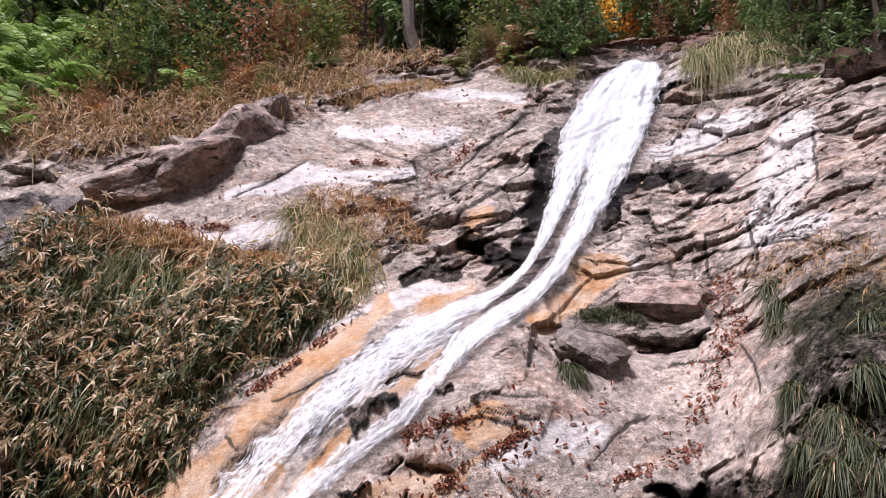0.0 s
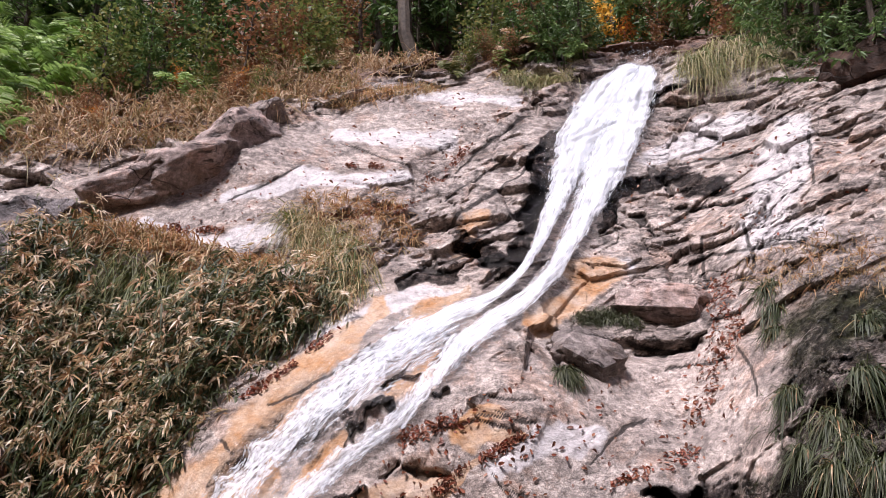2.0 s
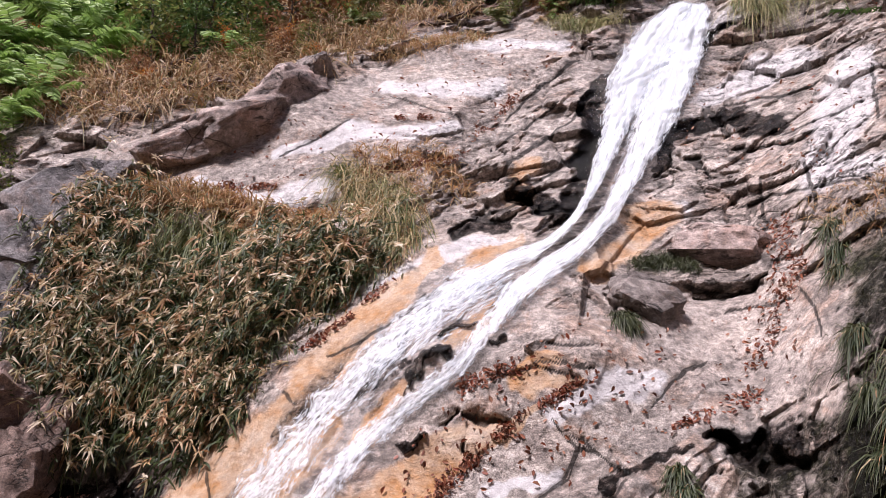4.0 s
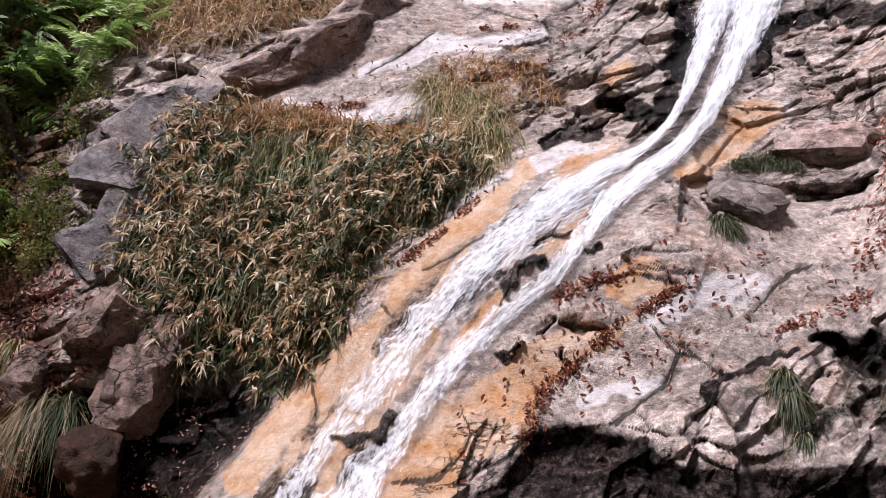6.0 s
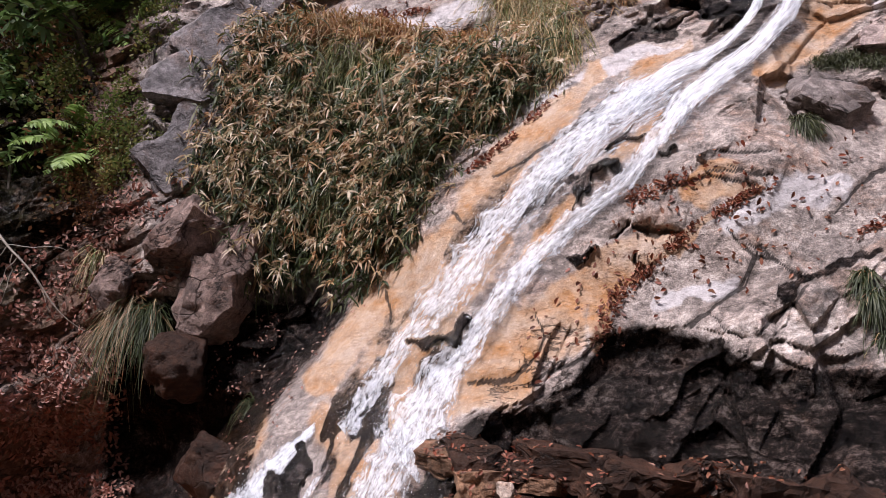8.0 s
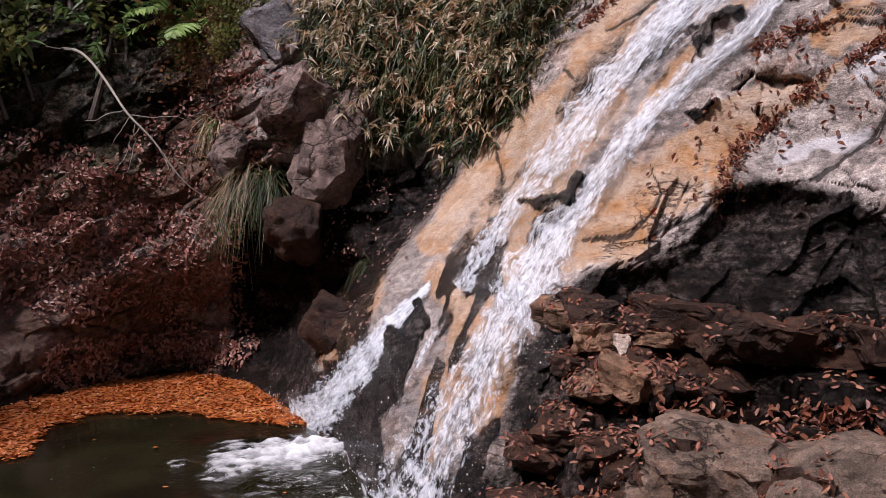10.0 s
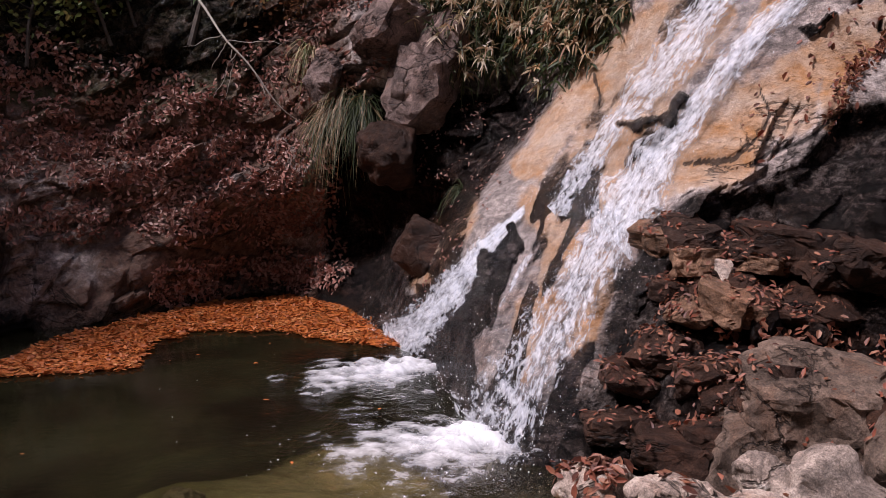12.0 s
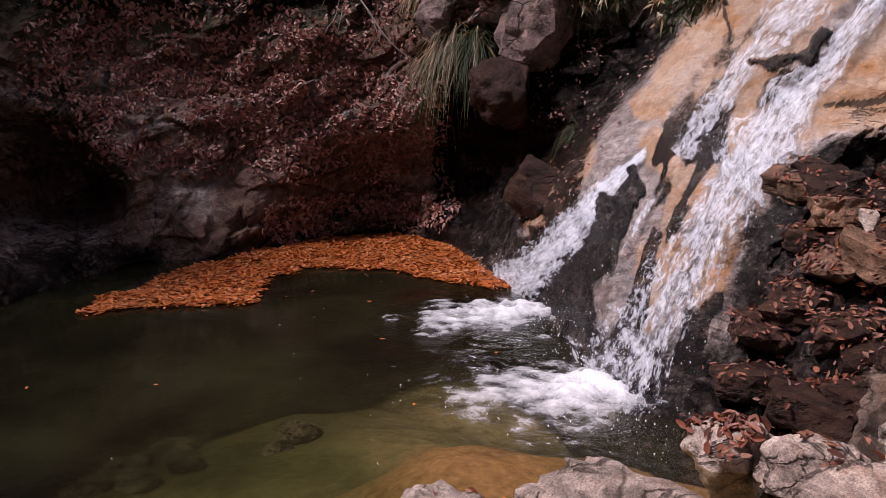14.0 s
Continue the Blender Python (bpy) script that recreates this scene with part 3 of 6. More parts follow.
def rock_material(name, tint=(0.384, 0.33, 0.3), dark=(0.06, 0.046, 0.042), masks=True, stretch=(0.9, 1.3, 2.1)):
    """Weathered gneiss: grey-pink, banded and speckled, with ochre stain, wet black film and painted shade, moss and
    soil where the masks say.
    """
    n = Nodes(name)
    p = n.pos()
    m = n.t.nodes.new("ShaderNodeMapping")
    m.inputs["Rotation"].default_value, m.inputs["Scale"].default_value = (radians(25), radians(-32), radians(10)), stretch
    n.t.links.new(p, m.inputs["Vector"])
    bed = m.outputs[0]
    big, mid, fine = n.noise(p, 0.8, 5, 0.6, 0.4), n.noise(p, 4.5, 8, 0.68, 0.4), n.noise(p, 38, 6, 0.72)
    band = n.noise(bed, 2.4, 9, 0.7, 0.5)
    speck = n.noise(p, 95, 4, 0.8)
    grain = n.noise(p, 14, 10, 0.8, 0.2)
    broken = n.attr("broken") if masks else 0.5
    tone = n.math("ADD", n.math("MULTIPLY", mid, 0.5), n.math("MULTIPLY", band, 0.5))
    worn = n.ramp(tone, (0.32, tuple(v * 0.4 for v in tint)), (0.43, tuple(v * 0.8 for v in tint)), (0.52, tint), (0.66, tuple(min(1, v * 1.3) for v in tint)))
    split = n.ramp(tone, (0.35, dark), (0.43, tuple(v * 0.45 for v in tint)), (0.5, tint), (0.62, tuple(min(1, v * 1.45) for v in tint)))
    color = n.mix(n.ramp(broken, (0.2, 0.0), (0.8, 1.0)) if masks else 0.5, worn, split)
    color = n.mix(n.ramp(big, (0.42, 0.0), (0.62, 0.35)), color, n.mix(0.6, color, (0.85, 0.66, 0.56), "MULTIPLY"))
    rust = n.ramp(n.noise(p, 1.9, 7, 0.7, 0.5), (0.53, 0.0), (0.6, 0.55))
    color = n.mix(rust, color, n.mix(0.6, color, (0.85, 0.50, 0.30), "MULTIPLY"))
    color = n.mix(0.6, color, n.ramp(speck, (0.36, 0.1), (0.5, 0.5), (0.64, 0.9)), "OVERLAY")
    color = n.mix(0.5, color, n.ramp(grain, (0.36, 0.06), (0.5, 0.5), (0.64, 0.94)), "OVERLAY")
    seam = n.math("ABSOLUTE", n.math("SUBTRACT", n.noise(bed, 1.1, 6, 0.62, 0.6), 0.5))
    seam = n.math("MULTIPLY", n.ramp(seam, (0.0, 1.0), (0.005, 0.9), (0.014, 0.0)), n.ramp(big, (0.47, 0.0), (0.53, 1.0)))
    seams = seam
    # flat broken faces, each tilted its own way, with hairline cracks between some of them
    warp = n.mix(0.08, bed, n.noise(bed, 3, 4, 0.6))
    chips = None
    for size, line, share, tint_by, deep in ((1.7, 0.016, 0.58, 0.45, 0.6), (6.0, 0.024, 0.66, 0.45, 0.42), (19.0, 0.03, 0.9, 0.35, 0.2)):
        v = n.t.nodes.new("ShaderNodeTexVoronoi")
        n.set(v.inputs["Vector"], warp)
        v.inputs["Scale"].default_value = size
        lean = n.vector("DOT_PRODUCT", n.vector("SUBTRACT", n.vector("MULTIPLY", warp, (size, size, size)), n.vector("MULTIPLY", v.outputs["Position"], (size, size, size))), n.vector("SUBTRACT", v.outputs["Color"], (0.5, 0.5, 0.5)), out="Value")
        chips = n.math("MULTIPLY", lean, deep) if chips is None else n.math("ADD", chips, n.math("MULTIPLY", lean, deep))
        color = n.mix(tint_by, color, n.ramp(v.outputs["Color"], (0.2, 0.32), (0.8, 0.68)), "OVERLAY")
        rim = n.ramp(n.voronoi(warp, size, "DISTANCE_TO_EDGE"), (0.0, 1.0), (line * 0.4, 0.8), (line, 0.0))
        seams = n.math("MAXIMUM", seams, n.math("MULTIPLY", rim, n.ramp(n.noise(p, size * 0.5, 4, 0.6), (share - 0.04, 0.0), (share + 0.03, 0.9))))
    rough, gloss = n.ramp(fine, (0.3, 0.34), (0.7, 0.65)), 0.5
    if masks:
        seams = n.math("MULTIPLY", seams, n.ramp(broken, (0.25, 0.08), (0.75, 0.9)))
        pale, ochre, soil, moss = n.attr("pale"), n.attr("ochre"), n.attr("soil"), n.attr("moss")
        wobble = n.ramp(n.noise(p, 5, 7, 0.72, 0.7), (0.3, 0.0), (0.7, 1.0))
        hard = lambda a, soft=1.7: n.math("SUBTRACT", n.math("MULTIPLY", a, soft + 1.0), n.math("MULTIPLY", wobble, soft * 0.8), True)
        # pale slabs, and the painted sky sheen right of the falls
        color = n.mix(n.math("MULTIPLY", hard(pale), 0.8), color, n.ramp(tone, (0.34, (0.24, 0.22, 0.22)), (0.44, (0.62, 0.59, 0.60)), (0.6, (0.82, 0.80, 0.81))))
        stain = n.math("ADD", n.math("MULTIPLY", n.noise(p, 2.4, 8, 0.66, 0.3), 0.6), n.math("MULTIPLY", band, 0.4))
        color = n.mix(hard(ochre), color, n.ramp(stain, (0.34, (0.16, 0.07, 0.028)), (0.41, (0.48, 0.24, 0.10)), (0.47, (0.51, 0.315, 0.19)), (0.54, (0.56, 0.395, 0.28)), (0.66, (0.62, 0.5, 0.41))))
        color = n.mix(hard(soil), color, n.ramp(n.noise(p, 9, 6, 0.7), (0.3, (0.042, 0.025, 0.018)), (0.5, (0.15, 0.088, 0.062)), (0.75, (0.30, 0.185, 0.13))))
        color = n.mix(hard(moss), color, n.ramp(n.noise(p, 30, 5, 0.7), (0.3, (0.018, 0.020, 0.008)), (0.55, (0.05, 0.055, 0.018)), (0.8, (0.12, 0.12, 0.04))))
        color = n.mix(0.3, color, n.ramp(grain, (0.36, 0.1), (0.5, 0.5), (0.64, 0.9)), "OVERLAY")
        color = n.mix(n.math("MULTIPLY", seams, 0.85), color, (0.02, 0.015, 0.012))
        # dark joints, and the painted shade inside the hollows
        joint_shade = n.ramp(n.math("SUBTRACT", n.attr("joint_shade"), n.math("MULTIPLY", n.noise(p, 7, 5, 0.7), 0.55)), (0.08, 0.0), (0.4, 0.85))
        color = n.mix(joint_shade, color, (0.022, 0.018, 0.016))
        # wet black film; the same mask darkens zones that stand in shade
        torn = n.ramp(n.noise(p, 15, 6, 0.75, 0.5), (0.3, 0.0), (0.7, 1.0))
        wet_shade = n.math("SUBTRACT", n.math("MULTIPLY", n.attr("wet_shade"), 2.5), n.math("ADD", n.math("MULTIPLY", wobble, 0.7), n.math("MULTIPLY", torn, 0.75)), True)
        gloss = n.math("SUBTRACT", 0.32, n.math("MULTIPLY", wet_shade, 0.13))
        color = n.mix(wet_shade, color, n.mix(1.0, color, n.ramp(n.math("ADD", n.math("MULTIPLY", band, 0.5), n.math("MULTIPLY", grain, 0.5)), (0.38, (0.014, 0.012, 0.011)), (0.5, (0.04, 0.036, 0.035)), (0.63, (0.22, 0.2, 0.195))), "MULTIPLY"))
        seep = n.math("MULTIPLY", hard(pale), n.ramp(n.noise(bed, 5, 5, 0.6), (0.42, 0.0), (0.56, 1.0)))
        rough = n.mix(n.math("MULTIPLY", seep, 0.8), rough, n.ramp(fine, (0.35, 0.12), (0.65, 0.3)))
        gloss = n.math("ADD", gloss, n.math("MULTIPLY", seep, 0.3))
        rough = n.mix(wet_shade, rough, n.ramp(fine, (0.35, 0.07), (0.65, 0.24)))
    height = n.math("ADD", n.math("MULTIPLY", band, 0.4), n.math("ADD", n.math("MULTIPLY", fine, 0.36), n.math("MULTIPLY", mid, 0.2)))
    height = n.math("ADD", height, n.math("MULTIPLY", grain, 0.3))
    height = n.math("ADD", height, n.math("MULTIPLY", chips, n.math("ADD", n.math("MULTIPLY", broken, 0.5), 0.5) if masks else 0.7))
    height = n.math("SUBTRACT", height, n.math("MULTIPLY", seams, 0.45))
    if not masks:
        color = n.mix(n.math("MULTIPLY", seams, 0.85), color, tuple(v * 0.3 for v in dark))
    return n.done(n.surface(color, rough, n.bump(height, 0.85, 0.07), IOR=1.45, Specular_IOR_Level=gloss if masks else 0.28))


def leaf_material(name, *colors, rough=0.55, through=0.35):
    """Leaves: each blade takes one of the given colours by its own chance."""
    n = Nodes(name)
    i = n.island()
    stops = [((k + 0.5) / len(colors), c) for k, c in enumerate(colors)]
    i = n.math("ADD", n.math("MULTIPLY", i, 0.5), n.math("MULTIPLY", n.ramp(n.noise(n.pos(), 2.2, 5), (0.35, 0.0), (0.65, 1.0)), 0.5))
    color = n.ramp(i, *stops)
    color = n.mix(0.35, color, n.ramp(n.noise(n.pos(), 60, 4), (0.3, 0.25), (0.7, 0.75)), "OVERLAY")
    a = n.surface(color, rough)
    return n.done(n.blend(through, a, n.shader("ShaderNodeBsdfTranslucent", Color=color)))


def water_white(name):
    """Falling water: torn white streaks along the flow over a thin clear film."""
    n = Nodes(name)
    streak = n.noise(n.uv((1, 1.3, 1)), 1.0, 6, 0.66, 0.45)
    fine = n.noise(n.uv((2.6, 3.2, 1)), 1.0, 5, 0.7)
    body = n.attr("body")
    flecks = n.noise(n.uv((1.6, 6.0, 1)), 1.0, 4, 0.65, 0.8)
    k = n.math("ADD", n.math("MULTIPLY", streak, 1.05), n.math("ADD", n.math("MULTIPLY", fine, 0.55), n.math("MULTIPLY", flecks, 0.28)))
    k = n.math("ADD", k, n.math("MULTIPLY", body, 1.0))
    alpha = n.ramp(n.math("MULTIPLY", k, 0.5), (0.57, 0.0), (0.645, 0.55), (0.75, 1.0))
    normal = n.bump(k, 0.8, 0.03)
    foam = n.surface(n.mix(n.ramp(fine, (0.35, 0.0), (0.6, 1.0)), (0.76, 0.83, 0.94), (0.94, 0.97, 1.0)), 0.35, normal)
    foam = n.blend(0.3, foam, n.shader("ShaderNodeBsdfTranslucent", Color=(0.85, 0.9, 0.95)))
    film = n.blend(0.012, n.shader("ShaderNodeBsdfTransparent", Color=(0.97, 0.975, 0.98)),
                   n.shader("ShaderNodeBsdfGlossy", Color=(0.9, 0.9, 0.9), Roughness=0.12, Normal=normal))
    return n.done(n.blend(alpha, film, foam))


def foam_white(name):
    """Bubbly foam on the pool, torn open towards its rim."""
    n = Nodes(name)
    a, b = n.noise(n.uv(), 1.0, 6, 0.7, 0.6), n.noise(n.uv((4, 4, 4)), 1.0, 4, 0.7)
    k = n.math("ADD", n.math("ADD", n.math("MULTIPLY", a, 1.3), n.math("MULTIPLY", b, 0.6)), n.attr("body"))
    alpha = n.ramp(n.math("MULTIPLY", k, 0.5), (0.46, 0.0), (0.64, 0.45), (0.9, 1.0))
    foam = n.surface((0.93, 0.95, 0.97), 0.5, n.bump(k, 0.4, 0.02))
    foam = n.blend(0.35, foam, n.shader("ShaderNodeBsdfTranslucent", Color=(0.93, 0.95, 0.97)))
    return n.done(n.blend(alpha, n.shader("ShaderNodeBsdfTransparent", Color=(1.0, 1.0, 1.0)), foam))


def pool_water(name):
    n = Nodes(name)
    p = n.pos()
    chop = n.attr("chop")
    waves = n.math("ADD", n.math("MULTIPLY", n.noise(p, 2.5, 3, 0.5), 0.25), n.math("MULTIPLY", n.noise(p, 14, 4, 0.6, 0.5), n.math("MULTIPLY", chop, 1.3)))
    normal = n.bump(waves, 0.35, 0.05)
    fr = n.t.nodes.new("ShaderNodeFresnel")
    fr.inputs["IOR"].default_value = 1.33
    n.t.links.new(normal, fr.inputs["Normal"])
    body = n.shader("ShaderNodeBsdfTransparent", Color=n.mix(n.attr("shallow"), n.mix(n.attr("clear"), (0.06, 0.065, 0.035), (0.24, 0.255, 0.125)), (0.66, 0.60, 0.46)))
    mud = n.shader("ShaderNodeBsdfDiffuse", Color=n.ramp(n.noise(p, 0.9, 5, 0.6), (0.4, (0.03, 0.026, 0.014)), (0.62, (0.075, 0.075, 0.032))))
    body = n.blend(n.math("SUBTRACT", 0.22, n.math("MULTIPLY", n.attr("shallow"), 0.18)), body, mud)
    return n.done(n.blend(fr.outputs[0], body, n.shader("ShaderNodeBsdfGlossy", Color=(1.0, 1.0, 1.0), Roughness=0.03, Normal=normal)))


def plain_material(name, low, high, scale=12, rough=0.8, bump=0.4):
    n = Nodes(name)
    p = n.pos()
    a = n.noise(p, scale, 6, 0.65, 0.3)
    b = n.noise(p, scale * 7, 4, 0.6)
    color = n.mix(0.4, n.ramp(a, (0.3, low), (0.7, high)), n.ramp(b, (0.3, 0.25), (0.7, 0.75)), "OVERLAY")
    return n.done(n.surface(color, rough, n.bump(n.math("ADD", a, n.math("MULTIPLY", b, 0.4)), bump, 0.02)))


ROCK = rock_material("gneiss")
BOULDER = rock_material("granite_boulder", (0.41, 0.33, 0.275), (0.13, 0.1, 0.08), masks=False, stretch=(1.0, 1.0, 1.2))
GREY_ROCK = rock_material("grey_rock", (0.22, 0.19, 0.178), (0.045, 0.04, 0.038), masks=False, stretch=(1.0, 1.2, 1.5))
RIDGE_ROCK = rock_material("ridge_rock", (0.36, 0.285, 0.262), (0.05, 0.04, 0.037), masks=False, stretch=(1.0, 1.2, 1.5))
LEDGE_ROCK = rock_material("ledge_rock", (0.155, 0.112, 0.085), (0.025, 0.017, 0.013), masks=False, stretch=(1.0, 1.2, 1.7))
SLATE = rock_material("slate_grey_rock", (0.2, 0.185, 0.188), (0.02, 0.019, 0.02), masks=False, stretch=(1.0, 1.2, 1.5))
PINK_ROCK = rock_material("pink_rock", (0.235, 0.168, 0.144), (0.03, 0.022, 0.02), masks=False, stretch=(1.0, 1.2, 1.5))
BROWN_ROCK = rock_material("brown_rock", (0.2, 0.115, 0.07), (0.018, 0.011, 0.008), masks=False, stretch=(1.0, 1.2, 1.7))
# wet rock; tint lowered further to hold the shade of bank and gully
DARK_ROCK = rock_material("dark_wet_shaded_rock", (0.042, 0.02, 0.012), (0.010, 0.007, 0.005), masks=False, stretch=(1.0, 1.2, 1.7))


def ground_material(name):
    """Sandy olive pool floor below the water, dark leaf mould above it."""
    n = Nodes(name)
    p = n.pos()
    a, b = n.noise(p, 2.5, 6, 0.65, 0.3), n.noise(p, 16, 5, 0.65)
    bed = n.mix(0.5, n.ramp(a, (0.3, (0.10, 0.08, 0.03)), (0.55, (0.22, 0.19, 0.09)), (0.75, (0.34, 0.23, 0.11))), n.ramp(b, (0.3, 0.2), (0.7, 0.75)), "OVERLAY")
    mould = n.ramp(b, (0.3, (0.02, 0.014, 0.008)), (0.55, (0.07, 0.04, 0.02)), (0.75, (0.15, 0.08, 0.04)))
    sep = n.t.nodes.new("ShaderNodeSeparateXYZ")
    n.t.links.new(p, sep.inputs[0])
    sand = n.ramp(b, (0.3, (0.22, 0.11, 0.04)), (0.7, (0.50, 0.30, 0.14)))
    shallow = n.ramp(n.math("ADD", sep.outputs[2], 1.0), (0.45, 0.0), (0.65, 1.0))
    color = n.mix(n.ramp(sep.outputs[2], (0.05, 0.0), (0.25, 1.0)), n.mix(shallow, bed, sand), mould)
    return n.done(n.surface(color, 0.85, n.bump(b, 0.5, 0.03)))


BED = ground_material("ground")
FALL = water_white("falling_water")
FOAM = foam_white("pool_foam")
POOL = pool_water("pool_water")
LITTER = leaf_material("fallen_leaves", (0.18, 0.05, 0.028), (0.25, 0.078, 0.04), (0.09, 0.032, 0.022), (0.33, 0.15, 0.085), (0.23, 0.055, 0.028), (0.13, 0.045, 0.03), through=0.12)
DULL_LITTER = leaf_material("dull_leaves", (0.30, 0.125, 0.095), (0.42, 0.205, 0.155), (0.19, 0.082, 0.062), (0.54, 0.34, 0.275), (0.38, 0.145, 0.1), through=0.1)
MAT_LEAF = leaf_material("floating_leaves", (0.42, 0.10, 0.015), (0.52, 0.15, 0.025), (0.30, 0.065, 0.012), (0.60, 0.24, 0.07), through=0.1)

# ---------------------------------------------------------------- the large structure
# the rows of the mesh run along the bedding, which climbs to the right
SHEAR = math.tan(0.55)
th_axis = np.concatenate([np.arange(-38, -26, 0.2), np.arange(-26, 34, 0.095), np.arange(34, 76, 0.19)])
z_axis = np.concatenate([np.arange(-8.4, 5.2, 0.019), np.arange(5.2, 17.5, 0.027)])
TH, Z = np.meshgrid(th_axis, z_axis)
Z = Z - SHEAR * np.radians(TH - 10) * ARC * 0.8
whole = (Z > -0.72) & (Z < 13.02)
quads = grid_faces(*TH.shape)[:, ::-1]
quads = quads[whole.ravel()[quads].all(1)]
used, quads = np.unique(quads, return_inverse=True)
quads = quads.reshape(-1, 4)
TH, Z = TH.ravel()[used], Z.ravel()[used]
Rw, joint_shade = wall(TH, Z, True)
TR, ZR = ragged(TH, Z)
face = mesh_from("rock_face", np.stack([-np.sin(np.radians(TH)) * Rw, np.cos(np.radians(TH)) * Rw, Z], -1), quads)


def many(rows_list, th, z):
    return np.clip(np.max([stroke(th, z, rows) for rows in rows_list], axis=0) * 1.5, 0, 1)


water_near = np.max([stroke(TH, Z, [(a, b, w + 0.12) for a, b, w in rows]) for rows in STRANDS], axis=0)
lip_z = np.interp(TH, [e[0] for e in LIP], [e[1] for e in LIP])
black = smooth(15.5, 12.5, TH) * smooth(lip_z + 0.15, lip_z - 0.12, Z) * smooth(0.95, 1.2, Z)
u_face = np.radians(TH) * ARC
attribute(face, "joint_shade", joint_shade)
attribute(face, "broken", rough_amount(TH, Z))
attribute(face, "pale", many(PALE_SHEEN, TR, ZR))
attribute(face, "ochre", many(OCHRE + STAINS, TR, ZR))
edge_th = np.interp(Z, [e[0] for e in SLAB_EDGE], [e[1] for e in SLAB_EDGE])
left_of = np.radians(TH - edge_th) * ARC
soil = smooth(6.6, 8.0, Z - 0.11 * (25 - TH) * (TH < 25)) * smooth(-8, -2, TH) + smooth(9.5, 9.9, Z)
veil_zone = smooth(-0.5, 0.3, stroke(TH, Z, VEIL))
flow_u, flow_v = u_face * 0.8 + Z * 0.6, u_face * 0.6 - Z * 0.8
blotch = smooth(0.04, 0.2, fbm(flow_u * 5, flow_v * 1.6, 83, 4))
# deep shade in the thicket's gaps, painted on the wall as dark earth
thicket_shade = smooth(0.0, 0.4, np.maximum(stroke(TH, Z, ((27.2, 4.4, 0.7), (22.5, 4.2, 0.9), (18, 4.1, 0.6), (12, 4.5, 0.25))), stroke(TH, Z, ((27, 3.6, 0.6), (21.5, 3.2, 0.5)))))
# brown earth left of the slab; the gully's shade is coloured in with it
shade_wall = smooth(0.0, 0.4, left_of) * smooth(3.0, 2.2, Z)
attribute(face, "soil", np.clip(soil + 0.9 * thicket_shade + 0.75 * smooth(1.2, 0.9, Z) * smooth(18, 14, TH) * (0.7 + fbm(u_face * 2, Z * 2, 82, 3)) + 0.7 * smooth(32, 36, TH) * smooth(1.8, 2.6, Z) * smooth(7, 6, Z) + 0.9 * shade_wall * (0.6 + fbm(u_face * 1.3, Z * 1.3, 81, 3)), 0, 1))
# mossy flank; its shadow is painted in through moss and dark film
flank = smooth(-0.2, 0.6, stroke(*ragged(TH, Z, 0.3), ((-11.2, 2.25, 0.22), (-15, 2.4, 0.34), (-20, 2.6, 0.45))))
attribute(face, "moss", np.clip(0.42 * flank + 0.75 * smooth(-19.5, -22, TH) * smooth(5.2, 4, Z) * (0.6 + 1.5 * fbm(u_face * 1.5, Z * 1.5, 84, 3)) + 0.5 * smooth(34, 42, TH) * smooth(1.6, 2.6, Z), 0, 1))
TI, ZI = ragged(*ragged(TH, Z, 0.12), 0.05)
island = np.max([stroke(TI, ZI, rows) for rows in ISLANDS], axis=0)
# wet rock, plus shade painted into gully, cave, left wall and ledge gaps
attribute(face, "wet_shade", np.clip(0.4 * thicket_shade + 1.3 * smooth(-0.1, 0.3, island) + 1.0 * black + 0.12 * smooth(0.0, 0.5, water_near) + many(BLACK, TR, ZR) + 0.15 * many(BULGES[:1], TR, ZR) + veil_zone * blotch * (0.46 + 0.12 * smooth(2.2, 1.2, Z)) + 0.6 * smooth(1.6, 0.8, Z) * smooth(12, 15, TH) * smooth(34, 31, TH) * (0.45 + 0.9 * blotch) + 0.33 * smooth(9, 2, TH) * smooth(-36, -30, TH) * smooth(4.0, 5.0, Z) + 0.26 * smooth(0, -6, TH) * smooth(4.6, 4.0, Z) + 0.2 * smooth(0, 6, TH) * smooth(37, 34, TH) * smooth(0.3, 0.6, rough_amount(TH, Z)) + 1.0 * smooth(37, 34.5, TH) * smooth(2.7, 2.1, Z) * shade_wall + 0.9 * smooth(1.15, 0.8, Z) * smooth(20, 15, TH) + 0.5 * smooth(0.35, 0.1, Z) + 0.6 * smooth(34, 40, TH) * smooth(2.2, 2.8, Z) * smooth(6.4, 4.8, Z) + 0.3 * flank + 0.35 * smooth(-19, -23, TH) * smooth(5.2, 4.4, Z) + 0.5 * smooth(51, 57, TH) * smooth(2.6, 1.6, Z), 0, 1))
face.set_sharp_from_angle(angle=radians(40))
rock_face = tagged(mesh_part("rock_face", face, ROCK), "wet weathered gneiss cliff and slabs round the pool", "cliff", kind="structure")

# ground: pool floor, bank under the camera, hills to the horizon, an unseen steep one added behind
ga, gr = np.meshgrid(np.arange(-180, 180, 2.0), np.concatenate([np.arange(0, 13, 0.25), np.geomspace(13, 700, 40)]))
gz = ground_height(ga, gr)
ground_mesh = mesh_from("ground", np.stack([-np.sin(np.radians(ga)) * gr, np.cos(np.radians(ga)) * gr, gz], -1), grid_faces(*ga.shape, wrap=True)[:, ::-1])
ground = tagged(mesh_part("ground", ground_mesh, BED), "brown leaf-strewn ground and pool floor", "ground", kind="structure")

